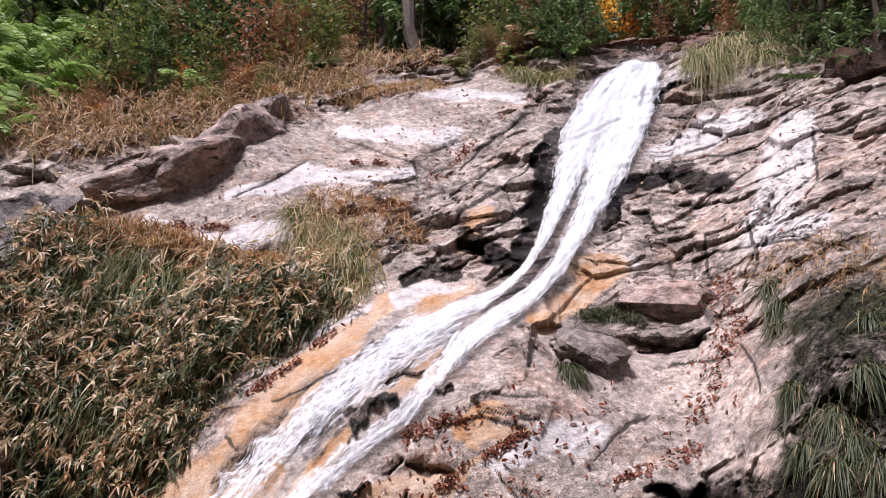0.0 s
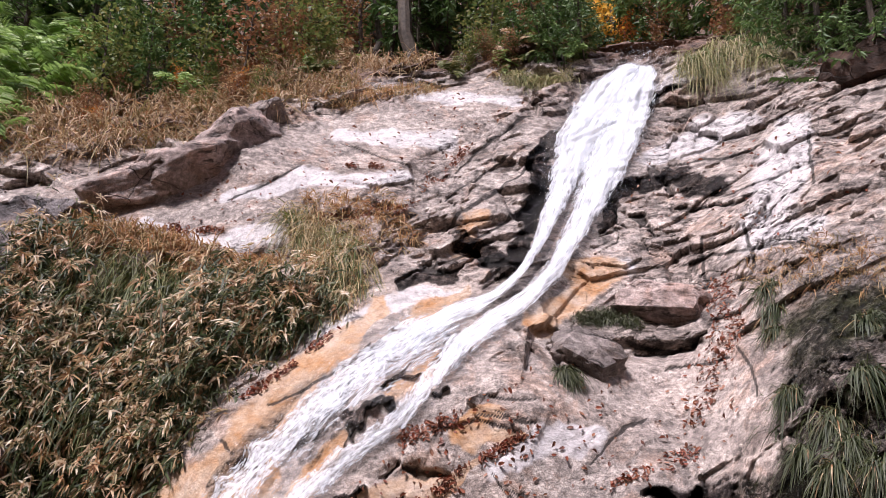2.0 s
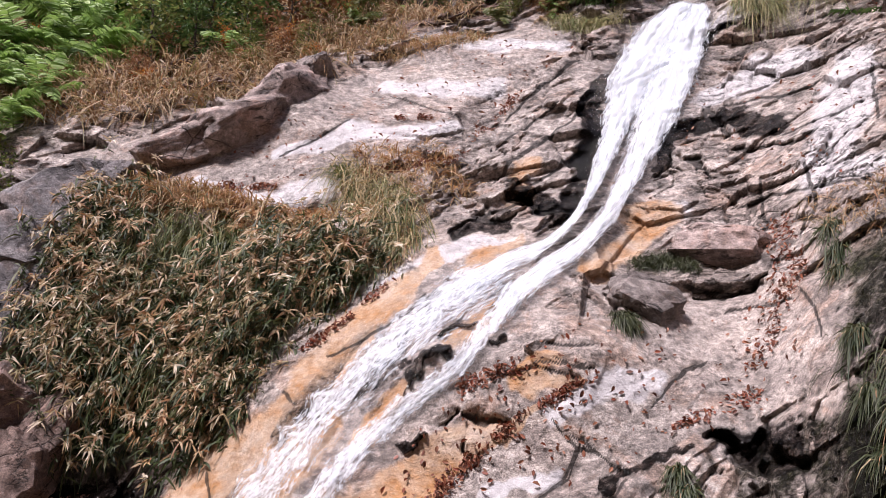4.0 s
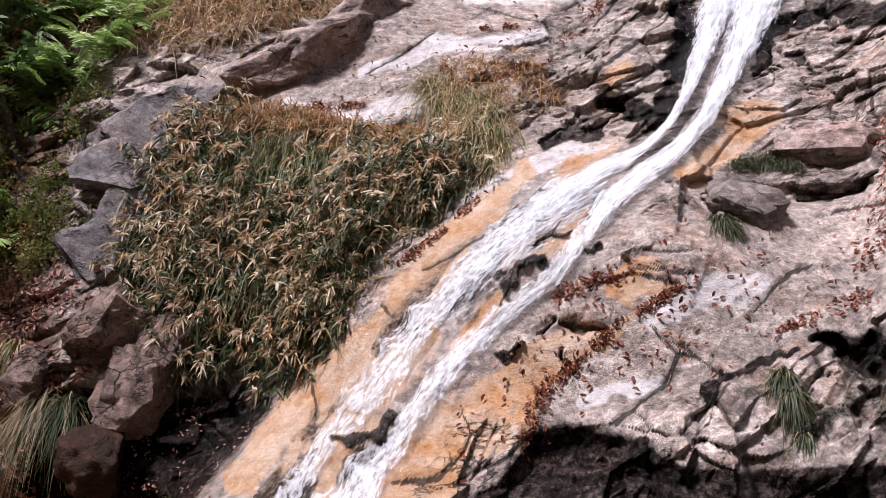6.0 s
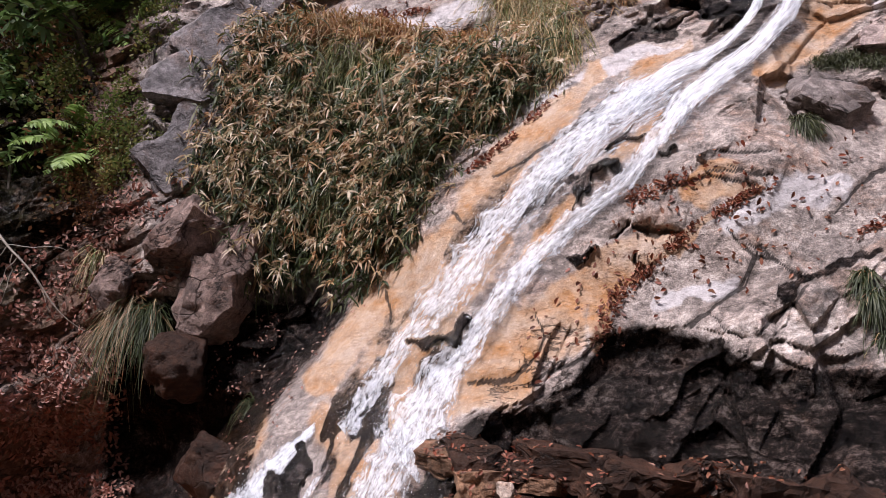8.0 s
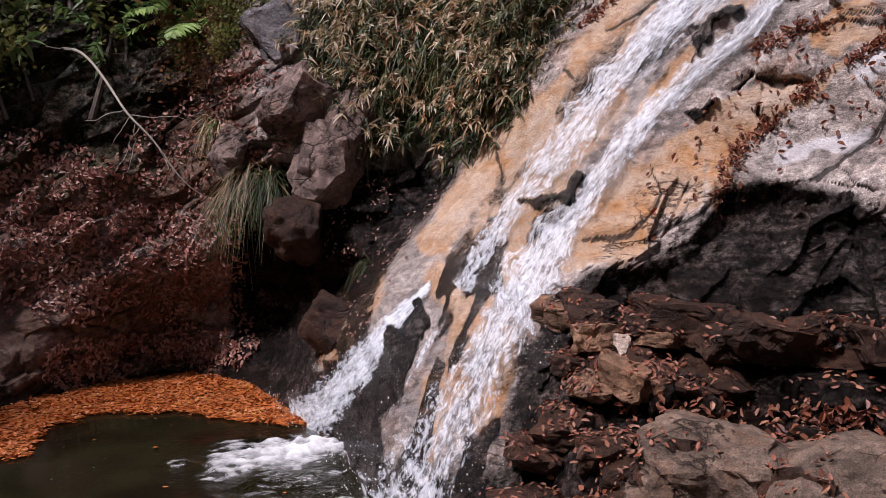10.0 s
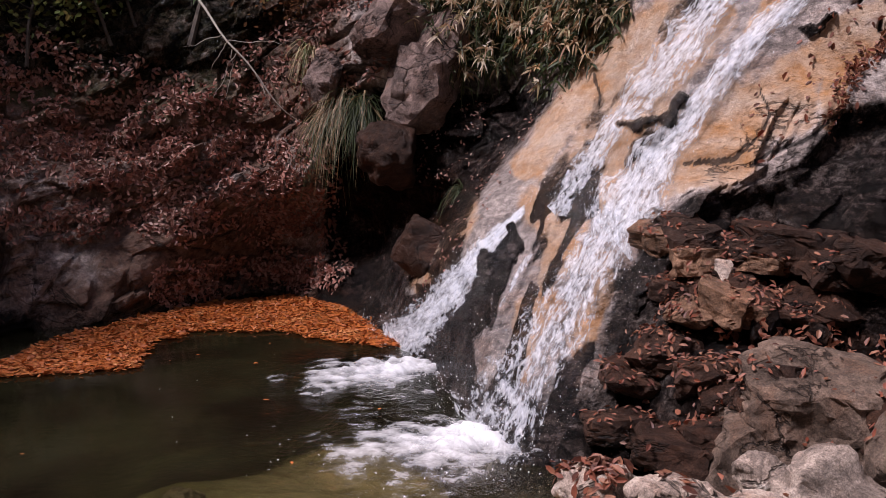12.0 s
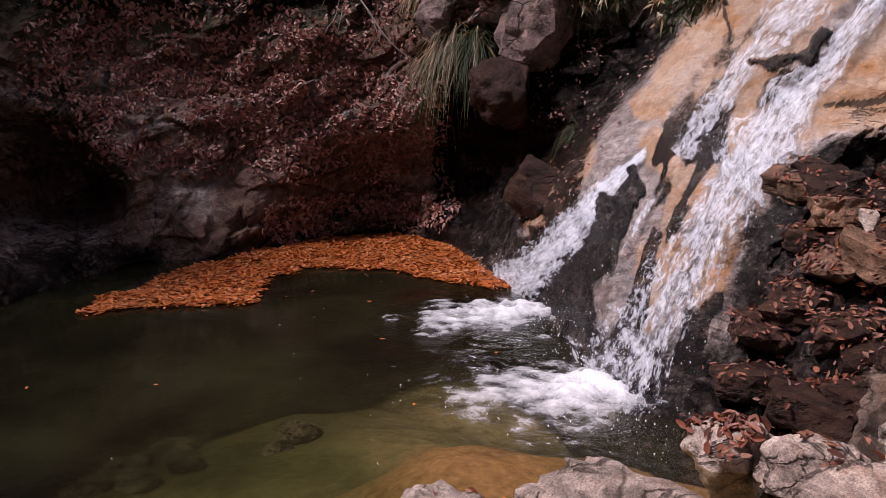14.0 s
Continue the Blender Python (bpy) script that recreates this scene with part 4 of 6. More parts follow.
# pool surface
wa, wr = np.meshgrid(np.arange(-110, 130, 1.5), np.arange(0.5, 13.5, 0.12))
wx, wy = -np.sin(np.radians(wa)) * wr, np.cos(np.radians(wa)) * wr
chop = np.exp(-((wx + 2.6) ** 2 + (wy - 4.5) ** 2) / 1.6) + np.exp(-((wx + 3.8) ** 2 + (wy - 5.9) ** 2) / 1.2)
wz = 0.05 * np.minimum(chop, 1) * fbm(wx * 3.5, wy * 3.5, 91, 4)
water_mesh = mesh_from("water", np.stack([wx, wy, wz], -1), grid_faces(*wa.shape)[:, ::-1])
attribute(water_mesh, "shallow", smooth(-0.6, -0.15, pool_bed(wx, wy)))
attribute(water_mesh, "clear", smooth(-0.95, -0.6, pool_bed(wx, wy)))
attribute(water_mesh, "chop", np.clip(chop, 0.04, 1))
water = tagged(mesh_part("water", water_mesh, POOL), "dark olive green pool water under the falls", "water", kind="structure")
water.visible_shadow = False


# falling water
def strand(rows, lift=0.035, flow=0.0, body=(0.35, 0.35), wild=0.3, torn_by=2.4):
    """One strand of white water along the wall: a rounded sheet with torn ridges, laid on the rock."""
    rows = np.array(rows)
    u = np.radians(rows[:, 0]) * ARC
    d = np.concatenate([[0], np.cumsum(np.hypot(np.diff(u), np.diff(rows[:, 1])))])
    s = np.arange(0, d[-1], 0.035)
    sm = lambda v: np.convolve(np.pad(np.interp(s, d, v), 8, "edge"), np.ones(17) / 17, "valid")
    cu, cz, cw = sm(u), sm(rows[:, 1]), sm(rows[:, 2])
    tu, tz = np.gradient(cu), np.gradient(cz)
    ln = np.hypot(tu, tz)
    nu, nz = -tz / ln, tu / ln
    k = np.linspace(-1, 1, 41)
    torn = 1 + wild * fbm(s[:, None] * 5 + k * 0, np.sign(k)[None] * 5 + 0 * s[:, None], 101 + int(flow * 10), 4)
    U, V = cu[:, None] + nu[:, None] * k * cw[:, None] * torn * 1.25, cz[:, None] + nz[:, None] * k * cw[:, None] * torn * 1.25
    th = np.degrees(U / ARC)
    r = wall(th, V)
    pad = 6
    run = np.stack([np.pad(r[:, c], pad, "edge") for c in range(r.shape[1])], 1)
    r = np.min([run[n:n + len(s)] for n in range(0, 2 * pad + 1, 3)], axis=0) * 0.6 + r * 0.4
    across = k[None] * cw[:, None]
    ridges = fbm(across * 16 + 3 * flow, s[:, None] * 2.2, 111, 4) * 0.03 + fbm(across * 40, s[:, None] * 9, 121, 3) * 0.018
    r = r - lift * (1 - k[None] ** 2) - ridges * (1 - k[None] ** 4) * np.minimum(1, cw[:, None] / 0.15) - 0.004
    mesh = mesh_from("strand", np.stack([-np.sin(np.radians(th)) * r, np.cos(np.radians(th)) * r, V], -1), grid_faces(*r.shape))
    b = np.interp(s, np.linspace(0, s[-1], len(body)), body) - 1.1 * smooth(0.3, 0.0, s + 0 * s)
    ti, vi = ragged(*ragged(th, V, 0.12), 0.05)
    clear = np.max([stroke(ti, vi, rows) for rows in ISLANDS], axis=0)
    attribute(mesh, "body", -0.9 * smooth(-0.2, 0.3, clear) + b[:, None] * (1 - k[None] ** 2) - 0.7 * np.abs(k[None]) ** 3 + 0 * r)
    uv = mesh.uv_layers.new(name="UVMap")
    corner = np.empty(len(mesh.loops), np.int32)
    mesh.loops.foreach_get("vertex_index", corner)
    uvs = np.stack([(across * 30 + flow * 7).ravel(), (s[:, None] * torn_by + 0 * k).ravel()], -1)[corner]
    uv.data.foreach_set("uv", uvs.astype(np.float32).ravel())
    return mesh


waterfall = tagged(new("waterfall"), "white water sliding in two strands down the rock", "waterfall")
veil = strand(VEIL, lift=0.012, flow=9, body=(0.05, 0.34, 0.32, 0.2, 0.1, 0.02, -0.04, -0.08, -0.12))
mesh_part("veil", veil, FALL, waterfall, "thin veil of water over the slab")
for n_strand, (rows, body) in enumerate(zip(STRANDS, ((0.85, 0.6, 0.5), (0.85, 0.6, 0.5), (0.42, 0.36), (0.46, 0.42), (0.42, 0.3, 0.3), (0.6, 0.48, 0.45), (0.3, 0.25)))):
    mesh_part("strand", strand(rows, flow=n_strand, body=body, wild=0.5 if n_strand in (2, 3, 4, 5) else 0.14, torn_by=2.4 if n_strand < 2 else 5.5), FALL, waterfall)


# foam where the strands meet the pool
def foam_patch(seed, x, y, rx, ry, turn, body, z=0.02, high=0.035):
    rr, aa = np.meshgrid(np.linspace(0, 1, 40), np.linspace(0, 2 * math.pi, 90, endpoint=False), indexing="ij")
    px, py = rr * np.cos(aa) * rx, rr * np.sin(aa) * ry
    c, s = math.cos(turn), math.sin(turn)
    qx, qy = x + px * c - py * s, y + px * s + py * c
    lump = fbm(qx * 9, qy * 9, seed, 4)
    mesh = mesh_from("foam", np.stack([qx, qy, z + (1 - rr ** 2) * (high + 0.1 * lump * high / 0.07)], -1), grid_faces(*rr.shape, wrap=True))
    attribute(mesh, "body", body * (1 - rr ** 1.5) - 0.55 * rr + 0.9 * lump)
    uv = mesh.uv_layers.new(name="UVMap")
    corner = np.empty(len(mesh.loops), np.int32)
    mesh.loops.foreach_get("vertex_index", corner)
    uv.data.foreach_set("uv", np.stack([qx.ravel() * 9, qy.ravel() * 9], -1)[corner].astype(np.float32).ravel())
    return mesh_part("foam", mesh, FOAM, waterfall)


foam_patch(151, -2.45, 4.68, 0.55, 0.5, 0.5, 1.05, 0.02, 0.055)
foam_patch(152, -2.62, 4.5, 0.95, 0.8, 0.45, 0.62, 0.012, 0.02)
foam_patch(153, -3.76, 5.98, 0.58, 0.58, 0.2, 1.05, 0.02, 0.05)
foam_patch(154, -3.9, 5.75, 0.9, 0.85, 0.2, 0.58, 0.012, 0.02)

# drops thrown up at the lip, along the strands and at the feet
drop_rng = np.random.default_rng(5)
drops = []
for rows, count, reach in ((((-13.7, 9.74, 0.14), (-13.2, 9.5, 0.2)), 420, 0.12), (((-14.2, 9.7, 0.12), (-13.9, 9.4, 0.2)), 380, 0.11), (UPPER_LEFT, 90, 0.06), (UPPER_RIGHT, 90, 0.06), (SLAB_RIGHT, 60, 0.03), (SLAB_LEFT, 25, 0.02), (FOOT_RIGHT, 420, 0.07), (FOOT_LEFT, 120, 0.04), (((27.6, 0.0, 0.35), (28.4, -0.05, 0.3)), 500, 0.13), (((31.6, 0.05, 0.2), (32.2, 0.0, 0.2)), 260, 0.1)):
    rows = np.array(rows)
    s = drop_rng.uniform(0, len(rows) - 1, count)
    k = np.arange(len(rows))
    w = np.interp(s, k, rows[:, 2])
    q = place(np.interp(s, k, rows[:, 0]) + np.degrees(drop_rng.normal(size=count) * w * 0.8 / ARC), np.interp(s, k, rows[:, 1]), 0.05)
    drops.append(q + drop_rng.normal(size=(count, 3)) * reach * (1, 1, 0.9) + (0, -0.04, 0.02))
drops = np.concatenate(drops)
size = drop_rng.uniform(0.0015, 0.005, len(drops))[:, None, None]
octa = np.array([(1, 0, 0), (0, 1, 0), (-1, 0, 0), (0, -1, 0), (0, 0, 1.8), (0, 0, -1.8)])
f8 = np.array([(0, 1, 4), (1, 2, 4), (2, 3, 4), (3, 0, 4), (1, 0, 5), (2, 1, 5), (3, 2, 5), (0, 3, 5)])
DROP = plain_material("water_drops", (0.85, 0.88, 0.92), (0.95, 0.96, 0.98), 20, 0.2, 0.0)
tagged(mesh_part("spray", mesh_from("spray", drops[:, None] + octa[None] * size, (f8[None] + 6 * np.arange(len(drops))[:, None, None]).reshape(-1, 3)), DROP),
       "white drops of spray thrown off the falling water", "spray", kind="stuff")


# bubbles drifting on the pool
bub_rng = np.random.default_rng(15)
bx, by = np.concatenate([bub_rng.normal(-3.6, 1.0, 25), bub_rng.normal(-2.8, 0.45, 80)]), np.concatenate([bub_rng.normal(4.7, 0.9, 25), bub_rng.normal(4.5, 0.4, 80)])
tilt_b = bub_rng.uniform(0, math.pi, len(bx))
lb, sb = bub_rng.uniform(0.006, 0.018, len(bx)), bub_rng.uniform(0.002, 0.005, len(bx))
ca, sa = np.cos(tilt_b), np.sin(tilt_b)
corners = [np.stack([bx + ca * l * p - sa * q * w, by + sa * l * p + ca * q * w, 0 * bx + 0.006 + 0.006 * (1 - abs(p))], -1) for l, w in ((lb, sb),) for p, q in ((-1, 0), (0, -1), (1, 0), (0, 1))]
tagged(mesh_part("bubbles", mesh_from("bubbles", np.stack(corners, 1), np.arange(4 * len(bx)).reshape(-1, 4)), DROP), "small white bubbles drifting on the dark pool", "bubbles", kind="stuff")

# ---------------------------------------------------------------- makers of blades, leaves, stems and rocks
def unit(v):
    return v / np.maximum(np.linalg.norm(v, axis=-1, keepdims=True), 1e-9)


def wall_normal(th, z, e=0.06):
    """The way out of the wall, smoothed over about a hand's width."""
    d = np.degrees(e / ARC)
    a = [place(th + d, z), place(th - d, z), place(th, z + e), place(th, z - e)]
    n = unit(np.cross(a[1] - a[0], a[2] - a[3]))
    to_axis = -place(th, z) * (1, 1, 0)
    return n * np.sign((n * to_axis).sum(-1, keepdims=True) + 1e-9)


def blades(rng, root, way, length, width, droop, belly=(0.8, 1.0, 0.7, 0.04), steps=(0.0, 0.35, 0.7, 1.0), fold=0.0):
    """Grass blades and long leaves: root and way are rows of places and ways; each bends towards the ground. Returns places and faces."""
    n = len(root)
    length, width, droop = (np.broadcast_to(np.asarray(v, float), (n,)) for v in (length, width, droop))
    way = unit(way)
    side = unit(np.cross(way, unit(rng.normal(size=(n, 3)) * 0.5 + (0, -0.6, 0.5))))
    t = np.array(steps)[None, :, None]
    mid = root[:, None] + way[:, None] * length[:, None, None] * t
    mid[..., 2] -= (droop * length)[:, None] * t[..., 0] ** 2
    half = side[:, None] * (width[:, None] * np.array(belly))[..., None] * 0.5
    verts = np.stack([mid - half, mid + half], 2)
    k = len(steps)
    a = np.arange(n)[:, None] * 2 * k + 2 * np.arange(k - 1)[None]
    faces = np.stack([a, a + 1, a + 3, a + 2], -1).reshape(-1, 4)
    return verts.reshape(-1, 3), faces


def leaves(rng, root, way, normal, length, width, curl=0.15):
    """Broad leaves folded along the midrib, two faces each."""
    n = len(root)
    length, width = (np.broadcast_to(np.asarray(v, float), (n,))[:, None] for v in (length, width))
    way, normal = unit(way), unit(normal)
    side = unit(np.cross(way, normal))
    up = np.cross(side, way)
    c = (rng.random((n, 1)) * 1.6 - 0.4) * curl
    p0, p3 = root, root + way * length + up * length * c
    l1, l2 = root + way * length * 0.3 + side * width * 0.45 + up * length * c, root + way * length * 0.72 + side * width * 0.36 + up * length * c * 1.2
    r1, r2 = root + way * length * 0.3 - side * width * 0.45 + up * length * c, root + way * length * 0.72 - side * width * 0.36 + up * length * c * 1.2
    verts = np.stack([p0, l1, l2, p3, r2, r1], 1)
    a = np.arange(n)[:, None] * 6
    faces = np.concatenate([a + [0, 1, 2, 3], a + [0, 3, 4, 5]])
    return verts.reshape(-1, 3), faces


def join(*pieces):
    verts, faces, at = [], [], 0
    for v, f in pieces:
        verts.append(v.reshape(-1, 3))
        faces.append(f + at)
        at += len(verts[-1])
    return np.concatenate(verts), np.concatenate(faces)


def tube(line, radius, sides=7):
    """A round stem along a line of places, with a radius at each."""
    line, radius = np.asarray(line, float), np.asarray(radius, float)
    ahead = unit(np.gradient(line, axis=0))
    a = unit(np.cross(ahead, np.array([0.31, 0.2, 0.93]) + 0 * ahead))
    b = np.cross(ahead, a)
    w = np.linspace(0, 2 * math.pi, sides, endpoint=False)
    ring = line[:, None] + radius[:, None, None] * (np.cos(w)[None, :, None] * a[:, None] + np.sin(w)[None, :, None] * b[:, None])
    return ring.reshape(-1, 3), grid_faces(len(line), sides, wrap=True)


def wander(rng, a, b, n=9, sway=0.08):
    """A crooked line from a to b."""
    t = np.linspace(0, 1, n)[:, None]
    line = np.asarray(a) * (1 - t) + np.asarray(b) * t
    off = np.cumsum(rng.normal(size=(n, 3)), 0)
    off -= t * off[-1]
    return line + off * sway * np.linalg.norm(np.subtract(b, a)) / math.sqrt(n) * 0.6


def frond(rng, root, way, length, pairs=24, reach=0.21, droop=0.5):
    """A feathered frond: a bent rib with narrow leaflets on both sides."""
    t = np.linspace(0.12, 1, pairs)
    way = unit(way)
    rib = root + way * length * t[:, None]
    rib[:, 2] -= droop * length * t ** 2
    ahead = unit(np.gradient(rib, axis=0))
    side = unit(np.cross(ahead, np.array([0, 0, 1.0]) + 0.2 * rng.normal(size=3)))
    size = reach * length * np.sin(np.clip(t * 0.93 + 0.1, 0, 1) * math.pi) ** 0.7 + 0.01
    pieces = []
    for s in (-1, 1):
        w = side * s + ahead * 0.55 + rng.normal(size=(pairs, 3)) * 0.08
        pieces.append(blades(rng, rib, w, size, length / pairs * 0.9, 0.3, belly=(0.7, 1.0, 0.8, 0.15), steps=(0, 0.3, 0.7, 1)))
    line = np.concatenate([np.asarray(root)[None], rib])
    pieces.append(tube(line, np.linspace(0.006, 0.002, len(line)) * max(0.6, length), 4))
    return join(*pieces)


def rock_mesh(seed, size, cuts=9, grain=0.04, rounding=0.0, flat=False):
    """An angular boulder: a ball cut by planes, then roughened. size: its three diameters."""
    rng = random.Random(seed)
    bm = bmesh.new()
    bmesh.ops.create_icosphere(bm, subdivisions=3, radius=0.5)
    for _ in range(cuts):
        nrm = Vector((rng.gauss(0, 1), rng.gauss(0, 1), rng.gauss(0, 0.12 if flat else 0.8))).normalized()
        cut = bmesh.ops.bisect_plane(bm, geom=bm.verts[:] + bm.edges[:] + bm.faces[:], plane_co=nrm * rng.uniform(0.26, 0.42), plane_no=nrm, clear_outer=True)
        rim = [g for g in cut["geom_cut"] if isinstance(g, bmesh.types.BMEdge)]
        if rim:
            bmesh.ops.contextual_create(bm, geom=rim)
    if flat:
        for side in (1, -1):
            nrm = Vector((rng.gauss(0, 0.08), rng.gauss(0, 0.08), side)).normalized()
            cut = bmesh.ops.bisect_plane(bm, geom=bm.verts[:] + bm.edges[:] + bm.faces[:], plane_co=nrm * 0.2, plane_no=nrm, clear_outer=True)
            bmesh.ops.contextual_create(bm, geom=[g for g in cut["geom_cut"] if isinstance(g, bmesh.types.BMEdge)])
    bmesh.ops.triangulate(bm, faces=bm.faces[:])
    for _ in range(3):
        long = [e for e in bm.edges if e.calc_length() > 0.05]
        if not long:
            break
        bmesh.ops.subdivide_edges(bm, edges=long, cuts=1, use_grid_fill=True)
        bmesh.ops.triangulate(bm, faces=bm.faces[:])
    if rounding:
        for _ in range(int(rounding)):
            bmesh.ops.smooth_vert(bm, verts=bm.verts[:], factor=0.5, use_axis_x=True, use_axis_y=True, use_axis_z=True)
    bm.normal_update()
    off = Vector((seed * 3.7, seed * 1.3, seed * 0.7))
    for v in bm.verts:
        q = Vector(v.co)
        h = noise.fractal(q * 5 + off, 1.0, 2.0, 4) * grain + abs(noise.noise(q * 2.2 + off)) * grain * 1.2 - max(0, 0.12 - abs(noise.noise(q * 3.1 - off))) * grain * 4
        v.co += v.normal * h
        v.co = Vector((v.co.x * size[0], v.co.y * size[1], v.co.z * size[2]))
    bm.normal_update()
    for f in bm.faces:
        f.smooth = True
    for e in bm.edges:
        e.smooth = len(e.link_faces) == 2 and e.calc_face_angle() < radians(28 + 30 * rounding)
    return bm


def spots(rng, rows, count, rim=0.0, clumpy=False):
    """Random bearings and heights inside a band."""
    got_t, got_z = [], []
    rows = np.array(rows, float)
    lo, hi = rows[:, 0].min(), rows[:, 0].max()
    wmax = rows[:, 2].max()
    pad = math.degrees(wmax / ARC)
    while sum(map(len, got_t)) < count:
        t, z = rng.uniform(lo - pad, hi + pad, count * 3), rng.uniform(rows[:, 1].min() - wmax, rows[:, 1].max() + wmax, count * 3)
        keep = stroke(t, z, rows) > rim + (0.9 * rng.random(count * 3) ** 2 if clumpy else 0.35 * rng.random(count * 3) ** 2)
        if clumpy:
            keep &= fbm(t * 0.9, z * 6.0, 171, 3) + 0.6 * rng.random(count * 3) > 0.2
        got_t.append(t[keep])
        got_z.append(z[keep])
    return np.concatenate(got_t)[:count], np.concatenate(got_z)[:count]

# ---------------------------------------------------------------- plant materials
DRY = leaf_material("dry_grass", (0.09, 0.06, 0.03), (0.34, 0.21, 0.11), (0.48, 0.37, 0.21), (0.20, 0.10, 0.045), (0.54, 0.43, 0.27), (0.33, 0.15, 0.065), (0.15, 0.15, 0.05), (0.40, 0.27, 0.13), (0.07, 0.07, 0.028))
RUST = leaf_material("rust_grass", (0.40, 0.22, 0.09), (0.50, 0.31, 0.14), (0.28, 0.12, 0.05), (0.56, 0.41, 0.22), (0.20, 0.16, 0.065), (0.40, 0.18, 0.07))
GREEN = leaf_material("green_grass", (0.055, 0.085, 0.022), (0.11, 0.14, 0.035), (0.2, 0.19, 0.065), (0.07, 0.10, 0.03), (0.32, 0.24, 0.11))
DARK_GREEN = leaf_material("dark_grass", (0.018, 0.034, 0.01), (0.036, 0.055, 0.016), (0.065, 0.075, 0.025), (0.025, 0.042, 0.014), (0.12, 0.09, 0.04), through=0.25)
PALE_GRASS = leaf_material("pale_grass", (0.42, 0.36, 0.22), (0.50, 0.43, 0.27), (0.26, 0.27, 0.10), (0.36, 0.27, 0.15))
STRAW = leaf_material("straw_grass", (0.46, 0.34, 0.17), (0.55, 0.44, 0.25), (0.36, 0.24, 0.10), (0.60, 0.50, 0.32), (0.26, 0.25, 0.09))
SASA_PALE = leaf_material("bleached_bamboo_leaf", (0.62, 0.50, 0.36), (0.78, 0.69, 0.54), (0.46, 0.31, 0.18), (0.36, 0.31, 0.16), (0.30, 0.15, 0.07), (0.70, 0.58, 0.42))
SASA_BROWN = leaf_material("brown_bamboo_leaf", (0.42, 0.24, 0.10), (0.54, 0.37, 0.19), (0.28, 0.12, 0.05), (0.62, 0.47, 0.29), (0.36, 0.17, 0.07))
SASA_GREEN = leaf_material("green_bamboo_leaf", (0.035, 0.06, 0.018), (0.065, 0.09, 0.026), (0.022, 0.036, 0.012), (0.13, 0.13, 0.045))
FERN = leaf_material("fern_green", (0.22, 0.36, 0.08), (0.30, 0.44, 0.12), (0.15, 0.26, 0.06), (0.38, 0.50, 0.19))
CONIFER = leaf_material("conifer_green", (0.04, 0.09, 0.025), (0.075, 0.14, 0.04), (0.10, 0.18, 0.05), (0.14, 0.2, 0.065))
FOLIAGE = leaf_material("green_foliage", (0.055, 0.09, 0.024), (0.11, 0.155, 0.04), (0.18, 0.2, 0.06), (0.28, 0.22, 0.075))
AUTUMN = leaf_material("autumn_foliage", (0.45, 0.13, 0.03), (0.55, 0.25, 0.04), (0.35, 0.07, 0.03), (0.50, 0.35, 0.08))
YELLOW = leaf_material("yellow_foliage", (0.75, 0.42, 0.05), (0.80, 0.52, 0.10), (0.65, 0.30, 0.04))
BROWN_LEAF = leaf_material("brown_foliage", (0.22, 0.10, 0.05), (0.30, 0.15, 0.07), (0.15, 0.07, 0.04), (0.30, 0.22, 0.09))
MOSS = leaf_material("moss", (0.035, 0.045, 0.014), (0.06, 0.07, 0.022), (0.022, 0.028, 0.009), (0.09, 0.08, 0.03), through=0.15)
BARK = plain_material("bark", (0.03, 0.024, 0.018), (0.11, 0.083, 0.062), 14)
DEAD_WOOD = plain_material("dead_wood", (0.30, 0.26, 0.22), (0.50, 0.45, 0.38), 20)


# ---------------------------------------------------------------- plants
def leafy(name, pieces, material, parent=None, label=""):
    verts, faces = join(*pieces)
    ob = mesh_part(name, mesh_from(name, verts, faces, False), material, parent, label)
    return tagged(ob, kind="stuff" if len(pieces) > 1 or len(faces) > 200 else "")


def sward(seed, rows, count, length, width, name, material, label, droop=(0.5, 1.3), spread=0.8, per=1, rise=0.75, push=0.8):
    """A patch of hanging or standing grass over a band of the wall."""
    rng = np.random.default_rng(seed)
    th, z = spots(rng, rows, count)
    root, out = place(th, z, -0.02), wall_normal(th, z)
    root, out = np.repeat(root, per, 0), np.repeat(out, per, 0)
    n = len(root)
    lean = np.repeat(rng.normal(size=(count, 3)) * 0.5, per, 0)
    way = out * push + np.array([0, 0, rise]) + lean + rng.normal(size=(n, 3)) * spread * 0.5
    root = root + rng.normal(size=(n, 3)) * 0.03 * (per > 1)
    v, f = blades(rng, root, way, rng.uniform(length[0], length[1], n), rng.uniform(width[0], width[1], n), rng.uniform(droop[0], droop[1], n))
    return tagged(mesh_part(name, mesh_from(name, v, f, False), material), label, "grass", kind="stuff")


def tuft(seed, th, z, size, materials, label, count=170, up=0.7, group=""):
    """One clump of arching grass on the rock."""
    rng = np.random.default_rng(seed)
    root = place(np.array([th]), np.array([z]), 0.0)[0]
    out = wall_normal(np.array([th]), np.array([z]), 0.15)[0]
    ob = tagged(new("grass_tuft"), label, "grass tuft", group)
    ob.location = root
    for k, (name, material, share) in enumerate(materials):
        n = int(count * share)
        p = rng.normal(size=(n, 3)) * size * (0.16, 0.06, 0.10) - out * 0.02
        way = out * 0.9 + np.array([0, 0, up]) + rng.normal(size=(n, 3)) * 0.55
        leafy(name, [blades(rng, p, way, rng.uniform(0.6, 1.25, n) * size, 0.008 + 0.006 * rng.random(n), rng.uniform(0.8, 1.7, n))], material, ob)
    return ob


